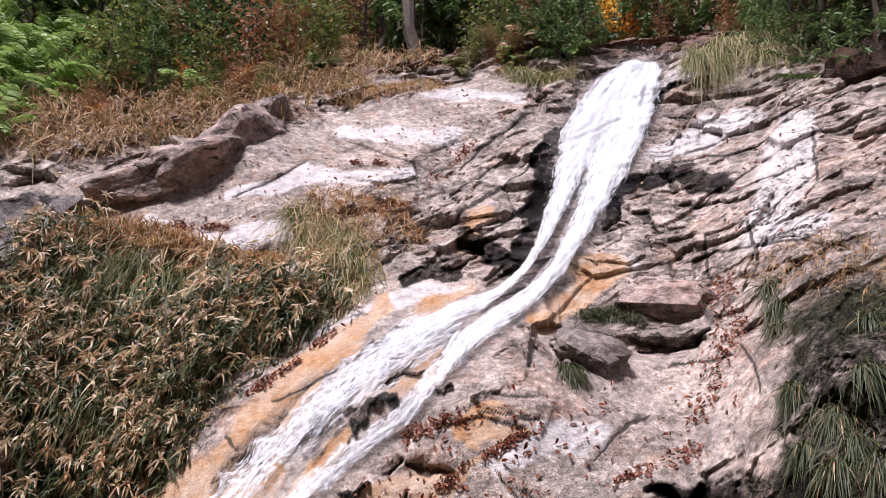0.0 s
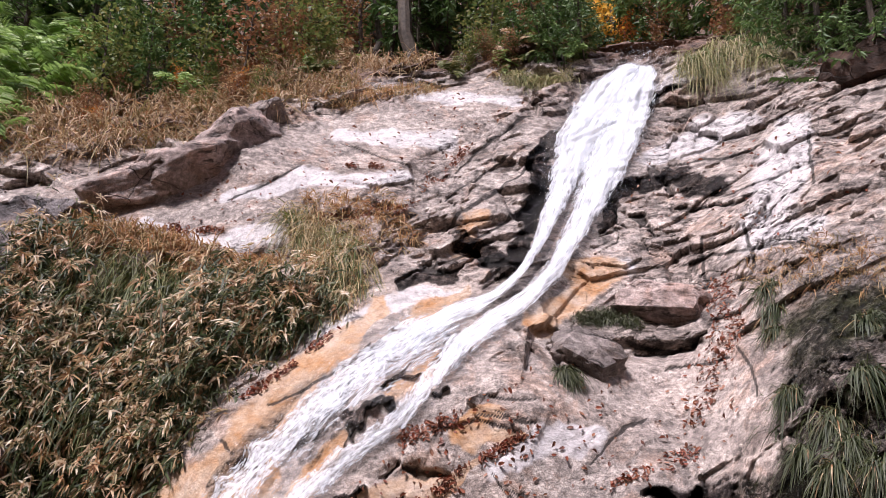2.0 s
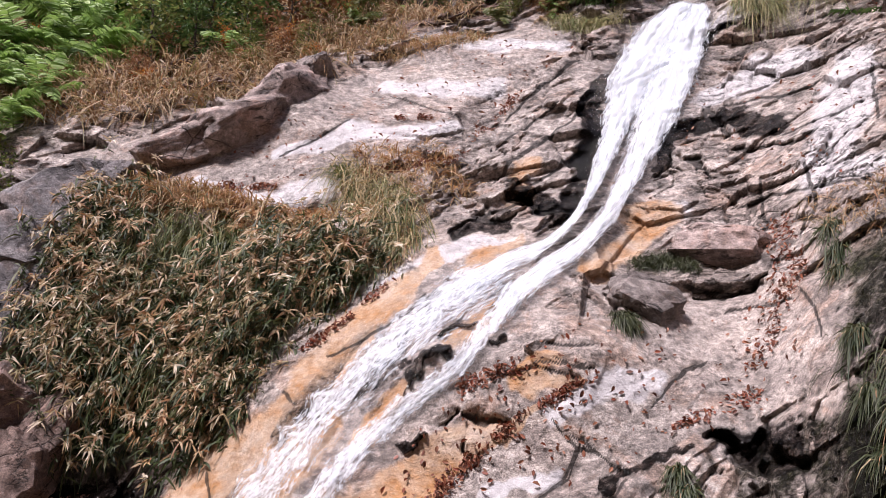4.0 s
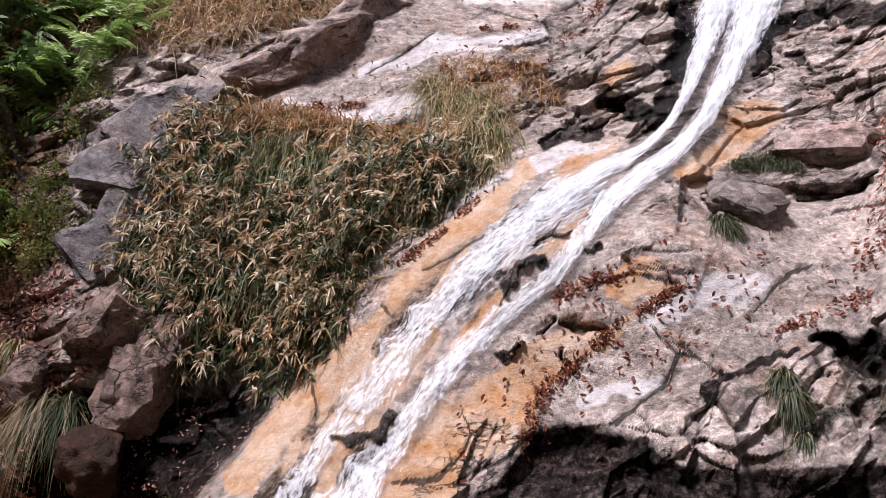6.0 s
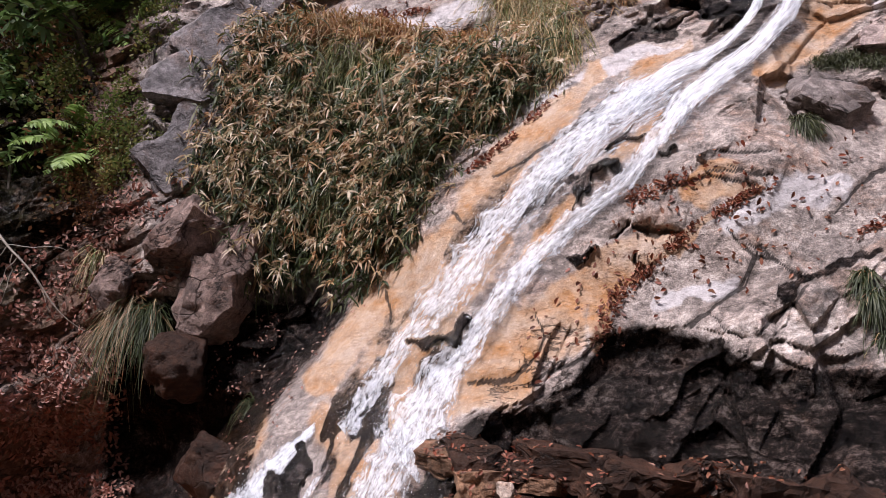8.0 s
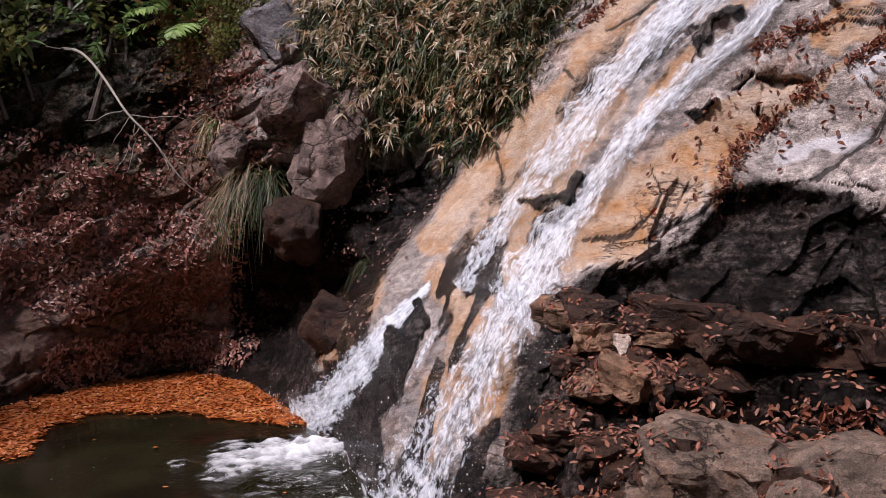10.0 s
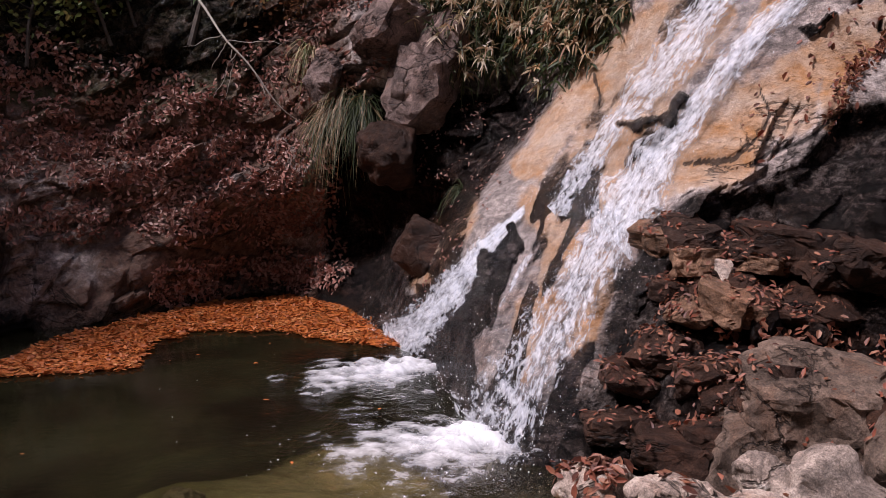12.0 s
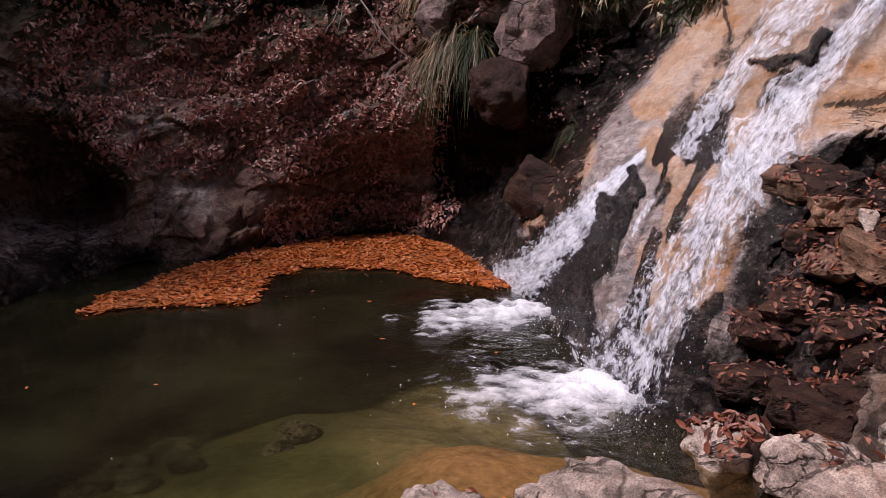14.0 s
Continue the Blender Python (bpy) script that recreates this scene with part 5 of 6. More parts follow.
def bamboo_clump(seed, th, z, size):
    """Dwarf bamboo: thin arching stems that end in whorls of long leaves, pale and dry at the tips, green inside."""
    rng = np.random.default_rng(seed)
    brown = rng.random() < np.interp(z, (3.2, 4.0, 5.0), (0.15, 0.3, 0.85))
    root = place(np.array([th]), np.array([z]), 0.0)[0]
    out = wall_normal(np.array([th]), np.array([z]), 0.3)[0]
    ob = tagged(new("dwarf_bamboo"), "dwarf bamboo clump with brown withered leaves on the rock wall" if brown else "dwarf bamboo clump with bleached drooping leaves on the rock wall", "bamboo", "bamboo thicket")
    ob.location = root
    stems, pale, green, n = [], [], [], 36
    for _ in range(n):
        a = rng.normal(size=3) * size * (0.42, 0.12, 0.36)
        way = unit(out * 1.0 + np.array([0, 0, 0.25]) + rng.normal(size=3) * 0.35)
        b = a + way * rng.uniform(0.15, 0.45) * size
        stems.append(tube(wander(rng, a - out * 0.1, b, 5, 0.1), np.linspace(0.005, 0.003, 5), 5))
        for where, k in ((b, 9), (a + (b - a) * 0.6 + rng.normal(size=3) * 0.05, 7)):
            ring = rng.normal(size=(k, 3))
            ring -= way * (ring @ way)[:, None]
            ways = unit(ring) + way * rng.uniform(0.1, 0.8, (k, 1)) + (0, 0, -0.15)
            piece = blades(rng, where + rng.normal(size=(k, 3)) * 0.012, ways, rng.uniform(0.06, 0.14, k), rng.uniform(0.014, 0.025, k),
                           rng.uniform(0.2, 0.6, k), belly=(0.25, 1.0, 0.75, 0.03), steps=(0, 0.3, 0.65, 1))
            (pale if rng.random() < (0.78 if k == 9 else 0.25) else green).append(piece)
        k = 4
        green.append(blades(rng, a + rng.normal(size=(k, 3)) * 0.08, out * 0.4 + rng.normal(size=(k, 3)) * 0.7, rng.uniform(0.12, 0.24, k), 0.024,
                            rng.uniform(0.5, 1.1, k), belly=(0.25, 1.0, 0.75, 0.03), steps=(0, 0.3, 0.65, 1)))
    for stem in stems[::7]:
        leafy("stem", [stem], BARK, ob)
    leafy("dry_foliage", pale, SASA_BROWN if brown else SASA_PALE, ob, "withered brown leaves" if brown else "bleached straw-coloured leaves")
    leafy("green_foliage", green, SASA_GREEN, ob, "dark green leaves")
    return ob


def fern_clump(seed, at, size, out, material=None, name="fern", label="light green fern with arching feathery fronds", count=12):
    rng = np.random.default_rng(seed)
    ob = tagged(new(name), label, name, "ferns on the slope")
    ob.location = at
    for k in range(count):
        way = unit(np.asarray(out) * 0.75 + rng.normal(size=3) * 0.7 + (0, 0, 0.65))
        v, f = frond(rng, rng.normal(size=3) * size * 0.12, way, size * rng.uniform(0.6, 1.1), droop=rng.uniform(0.35, 0.7))
        mesh_part("frond", mesh_from("frond", v, f, False), material or FERN, ob)
    return ob


def conifer(seed, height, label):
    """A young conifer: straight trunk, tiers of limbs with flat drooping sprays."""
    rng = np.random.default_rng(seed)
    ob = tagged(new("conifer_tree"), label, "tree", "trees above the falls")
    line = wander(rng, (0, 0, -0.4), (rng.normal() * 0.15, rng.normal() * 0.15, height), 12, 0.02)
    trunk = [tube(line, np.linspace(0.035, 0.008, 12) * height / 2.6 + 0.004)]
    sprays = []
    for k in range(int(30 + height * 8)):
        t = 0.22 + 0.78 * (k + rng.random()) / (30 + height * 8)
        p = np.array([np.interp(t, np.linspace(0, 1, 12), line[:, c]) for c in range(3)])
        a = rng.uniform(0, 2 * math.pi)
        long = height * 0.3 * (1.08 - t) * rng.uniform(0.6, 1.15) + 0.12
        tip = p + np.array([math.cos(a), math.sin(a), rng.uniform(-0.25, 0.35)]) * long
        limb = wander(rng, p, tip, 6, 0.06)
        trunk.append(tube(limb, np.linspace(0.012, 0.004, 6), 5))
        n = int(14 + long * 26)
        s = rng.uniform(0.2, 1, n)
        at = np.stack([np.interp(s, np.linspace(0, 1, 6), limb[:, c]) for c in range(3)], -1)
        way = unit(tip - p) * 0.6 + rng.normal(size=(n, 3)) * (0.7, 0.7, 0.35) + (0, 0, -0.1)
        sprays.append(blades(rng, at, way, rng.uniform(0.08, 0.2, n), rng.uniform(0.03, 0.055, n), 0.4, belly=(0.4, 1, 0.8, 0.1)))
    leafy("trunk", trunk, BARK, ob)
    leafy("crown", sprays, CONIFER, ob)
    return ob


def broadleaf(seed, height, material, label, name="broadleaf_tree", bare=0.3, density=1.0, leaf=0.07, category="tree"):
    """A slender tree or shrub: forking limbs with leaves in loose clusters."""
    rng = np.random.default_rng(seed)
    ob = tagged(new(name), label, category, "trees above the falls" if category == "tree" else "shrubs on the slope")
    top = np.array([rng.normal() * 0.18 * height, rng.normal() * 0.1 * height, height])
    line = wander(rng, (0, 0, -0.3), top, 12, 0.05)
    wood, crown = [tube(line, np.linspace(0.022, 0.006, 12) * height / 2 + 0.003)], []
    for k in range(int(9 + 5 * height)):
        t = rng.uniform(bare, 0.98)
        p = np.array([np.interp(t, np.linspace(0, 1, 12), line[:, c]) for c in range(3)])
        tip = p + unit(rng.normal(size=3) * (1, 1, 0.5) + (0, 0, 0.45)) * height * rng.uniform(0.12, 0.32)
        limb = wander(rng, p, tip, 6, 0.12)
        wood.append(tube(limb, np.linspace(0.012, 0.003, 6) * max(0.6, height / 3), 5))
        for _ in range(int(5 * density)):
            c = limb[rng.integers(2, 6)] + rng.normal(size=3) * 0.09 * height ** 0.5
            n = int(rng.integers(7, 15))
            at = c + rng.normal(size=(n, 3)) * 0.07 * height ** 0.5
            crown.append(leaves(rng, at, rng.normal(size=(n, 3)) * (1, 1, 0.6), rng.normal(size=(n, 3)) * 0.5 + (0, -0.3, 1), leaf * rng.uniform(0.6, 1.3, n), leaf * 0.6))
    leafy("trunk" if category == "tree" else "branching", wood, BARK, ob)
    leafy("crown" if category == "tree" else "foliage", crown, material, ob)
    return ob

# ---------------------------------------------------------------- rocks
def wall_rock(seed, th, z, size, label, turn=0.0, sink=0.25, tilt=0.0, material=None, cuts=9, group="rocks in the wall", rounding=0, flat=False):
    ob = part("rock", rock_mesh(seed, size, cuts, 0.05, rounding, flat), material or BOULDER)
    p = place(np.array([th]), np.array([z]), size[1] * (0.5 - sink))[0]
    ob.matrix_basis = pose(*p, tilt, turn, th)
    return tagged(ob, label, "rock", group)


def ground_rock(seed, x, y, z, size, label, turn=0.0, rounding=1, group="boulders on the bank"):
    ob = part("boulder", rock_mesh(seed, size, 7, 0.07, rounding), BOULDER)
    ob.matrix_basis = pose(x, y, z, 0, 0, turn)
    bank.append(ob)
    return tagged(ob, label, "boulder", group)


wall_rock(5, 13.6, 8.0, (0.75, 0.7, 0.6), "pale pointed rock on top of the ridge", sink=0.62, cuts=12, material=GREY_ROCK)
wall_rock(6, 31.6, 3.1, (1.15, 0.9, 0.8), "pinkish angular block under the bamboo", sink=0.4, turn=-25, cuts=14, material=PINK_ROCK)
wall_rock(16, 29.9, 2.45, (1.0, 0.9, 0.95), "pink-grey angular block under the bamboo", sink=0.4, turn=12, cuts=14, material=PINK_ROCK)
wall_rock(7, 28.4, 2.75, (0.7, 0.8, 1.35), "grey split block under the bamboo", sink=0.5, turn=16, cuts=14, material=PINK_ROCK)
for k, (a, b, w, h, turn) in enumerate(((29.2, 5.55, 1.75, 1.15, -34), (31.3, 4.98, 1.3, 0.9, -30), (30.0, 4.42, 1.6, 1.15, -38), (32.6, 4.0, 1.1, 0.9, -40))):
    wall_rock(80 + k, a, b, (w, h, 0.55), "grey fractured slab of rock with dark joints", sink=0.44, turn=turn, tilt=76, cuts=7, material=SLATE, flat=True, group="fractured slabs")
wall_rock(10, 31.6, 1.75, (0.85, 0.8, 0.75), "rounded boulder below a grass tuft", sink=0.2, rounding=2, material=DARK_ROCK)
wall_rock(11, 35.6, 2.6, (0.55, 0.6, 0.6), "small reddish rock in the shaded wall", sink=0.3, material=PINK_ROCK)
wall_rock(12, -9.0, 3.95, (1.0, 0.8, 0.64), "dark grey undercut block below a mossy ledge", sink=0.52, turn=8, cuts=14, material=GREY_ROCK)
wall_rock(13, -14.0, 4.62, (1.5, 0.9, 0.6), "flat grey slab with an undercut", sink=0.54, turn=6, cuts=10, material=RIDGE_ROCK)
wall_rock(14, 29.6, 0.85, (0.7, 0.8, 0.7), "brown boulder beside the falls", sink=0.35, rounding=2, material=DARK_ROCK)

for k, (a, b, size, turn, m, l) in enumerate(((22.6, 6.35, (1.5, 0.8, 0.62), -20, RIDGE_ROCK, "rounded pink rock at the low end of the ridge"), (19.0, 6.72, (1.7, 0.9, 0.85), -24, RIDGE_ROCK, "weathered grey-pink rock in the middle of the ridge"),
                                              (15.6, 7.3, (1.6, 0.9, 0.95), -34, RIDGE_ROCK, "weathered grey-pink rock at the top of the ridge"))):
    wall_rock(90 + k, a, b, size, l, sink=0.52, turn=turn, cuts=14, rounding=1, material=m, group="ridge rocks")

# shelves of rock below the black overhang
ledge_rng, ledges = random.Random(17), []
LEDGE_KINDS = ((BROWN_ROCK, "ochre-brown angular block on the leaf-strewn shelf"), (LEDGE_ROCK, "grey-brown block with fallen leaves on the lower shelf"), (DARK_ROCK, "dark wet block in the broken bank, shade in its tint"))
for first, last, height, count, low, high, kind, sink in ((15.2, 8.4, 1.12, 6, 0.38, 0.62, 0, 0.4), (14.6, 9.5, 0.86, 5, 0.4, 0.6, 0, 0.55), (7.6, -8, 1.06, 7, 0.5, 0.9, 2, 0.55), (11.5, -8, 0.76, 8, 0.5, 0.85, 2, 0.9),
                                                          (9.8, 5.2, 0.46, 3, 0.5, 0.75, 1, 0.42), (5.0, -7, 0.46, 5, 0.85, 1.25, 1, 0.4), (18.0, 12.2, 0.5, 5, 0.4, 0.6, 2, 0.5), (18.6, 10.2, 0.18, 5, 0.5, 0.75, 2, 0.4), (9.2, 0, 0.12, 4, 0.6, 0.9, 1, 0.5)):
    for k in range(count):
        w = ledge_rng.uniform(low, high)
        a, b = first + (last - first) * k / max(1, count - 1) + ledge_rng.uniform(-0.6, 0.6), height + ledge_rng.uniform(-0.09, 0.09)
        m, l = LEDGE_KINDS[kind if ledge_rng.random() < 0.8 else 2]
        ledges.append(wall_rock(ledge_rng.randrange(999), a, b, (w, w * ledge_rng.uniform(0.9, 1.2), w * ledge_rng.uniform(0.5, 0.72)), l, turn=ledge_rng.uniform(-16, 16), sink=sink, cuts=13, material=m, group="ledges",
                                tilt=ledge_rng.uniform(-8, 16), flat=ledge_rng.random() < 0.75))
wall_rock(27, 11.9, 0.98, (0.2, 0.22, 0.26), "pale broken stone on the ledge", sink=-0.9, group="ledges")

wall_rock(41, -7.8, 12.6, (1.1, 0.9, 2.2), "tall pale rock standing among the trees", sink=0.1, cuts=12, material=GREY_ROCK, group="")
bank = []
ground_rock(31, -2.36, 2.86, -0.02, (0.5, 0.45, 0.4), "pale granite boulder with fallen leaves on the bank")
ground_rock(32, -1.72, 3.2, 0.0, (1.4, 0.6, 0.48), "large mossy granite boulder at the pool's edge", turn=-15)
ground_rock(33, -1.12, 3.98, 0.08, (0.5, 0.42, 0.36), "pale rounded granite boulder on the bank")
ground_rock(34, -1.03, 4.5, 0.12, (0.28, 0.28, 0.3), "small pale granite boulder on the bank")
ground_rock(35, -0.8, 4.36, 0.14, (0.34, 0.4, 0.36), "pale granite boulder on the bank", turn=40)
ground_rock(36, -0.8, 3.66, 0.1, (0.85, 0.6, 0.46), "large pale granite boulder", turn=20)
ground_rock(37, -1.52, 4.12, 0.0, (0.45, 0.4, 0.45), "small boulder covered by wet red leaves")
ground_rock(38, -0.4, 4.1, 0.2, (0.6, 0.55, 0.5), "pale granite boulder on the bank", turn=70)

# stones on the pool floor
stone_rng = random.Random(55)
for k in range(16):
    x, y = stone_rng.uniform(-6.8, -4.4), stone_rng.uniform(2.6, 5.0)
    w = stone_rng.uniform(0.18, 0.5)
    stone = part("boulder", rock_mesh(700 + k, (w, w * 0.8, w * 0.5), 6, 0.07, 1), BOULDER)
    stone.matrix_basis = pose(x, y, float(pool_bed(np.array([x]), np.array([y]))[0]) + w * 0.12, 0, 0, stone_rng.uniform(0, 180))
    tagged(stone, "submerged boulder on the floor of the pool", "boulder", "stones in the pool")

# ---------------------------------------------------------------- fallen leaves
def scatter(seed, bands, counts, label, size=(0.05, 0.1), lift=0.012, material=None, name="fallen_leaves", clumpy=True):
    rng = np.random.default_rng(seed)
    th, z = (np.concatenate(v) for v in zip(*[spots(rng, rows, n, clumpy=clumpy) for rows, n in zip(bands, counts)]))
    n = len(th)
    normal = wall_normal(th, z, 0.04) + rng.normal(size=(n, 3)) * 0.2
    way = rng.normal(size=(n, 3))
    way -= normal * (way * normal).sum(-1, keepdims=True) / (normal ** 2).sum(-1, keepdims=True)
    long = rng.uniform(*size, n)
    v, f = leaves(rng, place(th, z, lift) - unit(way) * long[:, None] * 0.5 + unit(normal) * rng.random((n, 1)) * 0.014, way, normal, long, long * 0.55, 0.6)
    return tagged(mesh_part(name, mesh_from(name, v, f, False), material or LITTER), label, "fallen leaves", kind="stuff")


scatter(1, RUNNELS, [420, 120, 420, 140, 90, 170, 190, 200, 220, 340, 520], "red-brown fallen leaves caught in clefts of the rock", (0.026, 0.056), lift=0.004)
scatter(4, [((-16, 3.5, 0.6), (-8, 3.2, 0.7), (0, 2.8, 0.6), (8, 2.0, 0.4)), ((16, 6.2, 0.5), (4, 7.4, 0.7), (-3, 8.5, 0.4)), ((-12, 7, 0.8), (-22, 6.2, 1.0))], [260, 160, 120], "single fallen leaves scattered over the bare slabs", (0.03, 0.065), lift=0.004, clumpy=False)
scatter(2, [((-6, 1.02, 0.2), (12, 1.05, 0.2)), ((-6, 0.6, 0.18), (11, 0.58, 0.18)), ((12, 0.2, 0.2), (16, 0.15, 0.2))], [420, 620, 200], "red-brown fallen leaves lying on the rock ledges", (0.035, 0.07), lift=0.004)
scatter(5, [((31, 0.45, 0.14), (27.5, 1.15, 0.16), (23.5, 1.9, 0.12), (19.5, 2.5, 0.08)), ((29, 1.6, 0.3), (26.5, 2.2, 0.2))], [150, 110], "dull brown leaves along the foot of the slab", (0.025, 0.045), lift=0.004, material=DULL_LITTER)
scatter(3, [((36, 0.4, 0.3), (40, 1.5, 0.8), (52, 2.0, 1.2)), ((37.5, 0.25, 0.2), (45, 0.3, 0.3)), ((33, 3.4, 0.6), (38, 2.6, 0.7))], [7600, 1300, 900], "dull red leaves on the shaded wall", (0.04, 0.085), material=DULL_LITTER, clumpy=True)



def litter_on(seed, rocks, count, label, size=(0.045, 0.085)):
    """Leaves lying on the upward faces of loose rocks."""
    rng = np.random.default_rng(seed)
    at, up = [], []
    for ob in rocks:
        turn = ob.matrix_basis.to_3x3()
        for f in ob.data.polygons:
            nrm = turn @ f.normal
            if nrm.z > 0.55:
                at.append(ob.matrix_basis @ f.center)
                up.append(nrm)
    at, up = np.array(at), np.array(up)
    clump = fbm(at[:, 0] * 2.5, at[:, 1] * 2.5, 191, 3) > 0.0
    pick = rng.choice(np.flatnonzero(clump), count)
    at, up = at[pick] + rng.normal(size=(count, 3)) * (0.03, 0.03, 0.004), unit(up[pick] + rng.normal(size=(count, 3)) * 0.18)
    way = np.cross(up, rng.normal(size=(count, 3)))
    long = rng.uniform(*size, count)
    v, f = leaves(rng, at - unit(way) * long[:, None] * 0.5 + (0, 0, 0.006), way, up, long, long * 0.5, 0.3)
    tagged(mesh_part("fallen_leaves", mesh_from("fallen_leaves", v, f, False), LITTER), label, "fallen leaves", kind="stuff")


litter_on(21, ledges, 3000, "red-brown fallen leaves lying on the ledge rocks", (0.028, 0.058))
litter_on(22, [o for o in bank if o.name == "boulder.006"] * 1 or bank[:1], 160, "wet red leaves heaped on a small boulder")
litter_on(23, bank, 46, "a few fallen leaves on the pale boulders", (0.05, 0.09))

# floating leaf mat
MAT_RIM = ((-6.51, 4.32), (-5.83, 5.19), (-6.52, 6.30), (-5.80, 6.95), (-4.60, 6.80), (-3.70, 6.60), (-3.90, 7.60), (-5.00, 9.50), (-6.20, 9.60), (-7.40, 8.0), (-7.45, 6.40), (-7.2, 5.0), (-6.9, 4.4))


def inside(x, y, rim):
    odd = np.zeros(x.shape, bool)
    for (ax, ay), (bx, by) in zip(rim, rim[1:] + rim[:1]):
        odd ^= ((ay > y) != (by > y)) & (x < (bx - ax) * (y - ay) / (by - ay + 1e-12) + ax)
    return odd


mat_rng = np.random.default_rng(8)
mx, my = mat_rng.uniform(-8.8, -3.4, 90000), mat_rng.uniform(4, 9.8, 90000)
keep = inside(mx + 0.28 * fbm(mx * 2.2, my * 2.2, 131, 4), my + 0.35 * fbm(mx * 2.2, my * 2.2, 141, 4), MAT_RIM)
mx, my = mx[keep][:30000], my[keep][:30000]
n_mat = len(mx)
v, f = leaves(mat_rng, np.stack([mx, my, mat_rng.uniform(0.006, 0.03, n_mat)], -1), mat_rng.normal(size=(n_mat, 3)) * (1, 1, 0.12),
              mat_rng.normal(size=(n_mat, 3)) * 0.22 + (0, 0, 1), mat_rng.uniform(0.035, 0.075, n_mat), 0.032, 0.12)
tagged(mesh_part("floating_leaves", mesh_from("floating_leaves", v, f, False), MAT_LEAF), "mat of orange fallen leaves floating on the pool", "floating leaves", kind="stuff")

n_stray = 24
sx, sy = mat_rng.uniform(-7.5, -2.2, n_stray), mat_rng.uniform(2.8, 7.5, n_stray)
v, f = leaves(mat_rng, np.stack([sx, sy, mat_rng.uniform(0.006, 0.015, n_stray)], -1), mat_rng.normal(size=(n_stray, 3)) * (1, 1, 0.05), mat_rng.normal(size=(n_stray, 3)) * 0.1 + (0, 0, 1), mat_rng.uniform(0.025, 0.05, n_stray), 0.02, 0.12)
tagged(mesh_part("stray_leaves", mesh_from("stray_leaves", v, f, False), MAT_LEAF), "stray orange leaves drifting on the pool", "floating leaves", kind="stuff")

# ---------------------------------------------------------------- plants on the wall
SLOPE = ((30, 7.6, 0.9), (20, 8.3, 0.9), (10, 9.0, 0.5))
sward(11, SLOPE, 650, (0.2, 0.8), (0.01, 0.026), "dry_grass", DRY, "dry brown grass over the slope", per=9)
sward(12, ((33, 9.6, 1.3), (20, 10.3, 1.4), (6, 10.2, 0.8)), 900, (0.3, 0.9), (0.01, 0.026), "dry_grass", DRY, "tall dry grass and dead stalks below the forest", per=5)
sward(13, ((8, 8.6, 0.3), (2, 8.9, 0.2)), 260, (0.15, 0.3), (0.006, 0.012), "rust_grass", RUST, "rust-coloured grass on the upper ledge", per=6)
sward(14, ((27, 5.75, 0.25), (20, 5.5, 0.22), (14.5, 5.12, 0.2), (12.5, 5.2, 0.15)), 800, (0.12, 0.42), (0.008, 0.018), "rust_grass", RUST, "rust-coloured dead grass over the ledge", per=6)
sward(15, ((11, 6.0, 0.2), (8.5, 5.5, 0.33), (7.5, 4.95, 0.3)), 300, (0.2, 0.62), (0.006, 0.012), "hanging_grass", STRAW, "long straw-coloured grass hanging over the rock", per=6, rise=-0.1, push=0.4, droop=(0.6, 1.8))
sward(24, ((9, 5.9, 0.2), (5.5, 5.7, 0.25), (8.5, 5.2, 0.4)), 160, (0.15, 0.4), (0.006, 0.011), "rust_grass", RUST, "rust-coloured dead grass among the straw", per=6, rise=0.1, push=0.5)
sward(20, ((11, 6.0, 0.2), (8.5, 5.5, 0.35), (7.5, 5.0, 0.3)), 260, (0.25, 0.6), (0.006, 0.012), "hanging_grass", GREEN, "green grass hanging among the straw", per=6, rise=-0.1, push=0.4, droop=(0.8, 1.8))
sward(16, ((9.5, 6.2, 0.2), (5, 6.2, 0.2), (3.5, 5.7, 0.2)), 130, (0.12, 0.36), (0.007, 0.016), "rust_grass", RUST, "rust-coloured dead grass on the rock edge", per=6)
sward(17, ((24, 5.2, 0.3), (17, 4.9, 0.35), (12, 4.75, 0.3)), 560, (0.4, 0.8), (0.008, 0.014), "hanging_grass", GREEN, "long green grass hanging among the bamboo", per=6, rise=0.0, push=0.6, droop=(0.8, 1.8))
sward(18, ((-17.5, 9.2, 0.25), (-22, 9.3, 0.45), (-25, 9.6, 0.3)), 150, (0.2, 0.6), (0.006, 0.012), "pale_grass", PALE_GRASS, "pale dry grass beside the lip of the falls", per=6)
sward(19, ((-4, 9.2, 0.12), (-8, 9.1, 0.15)), 120, (0.2, 0.4), (0.006, 0.012), "pale_grass", PALE_GRASS, "pale grass beside the lip of the falls", per=6)

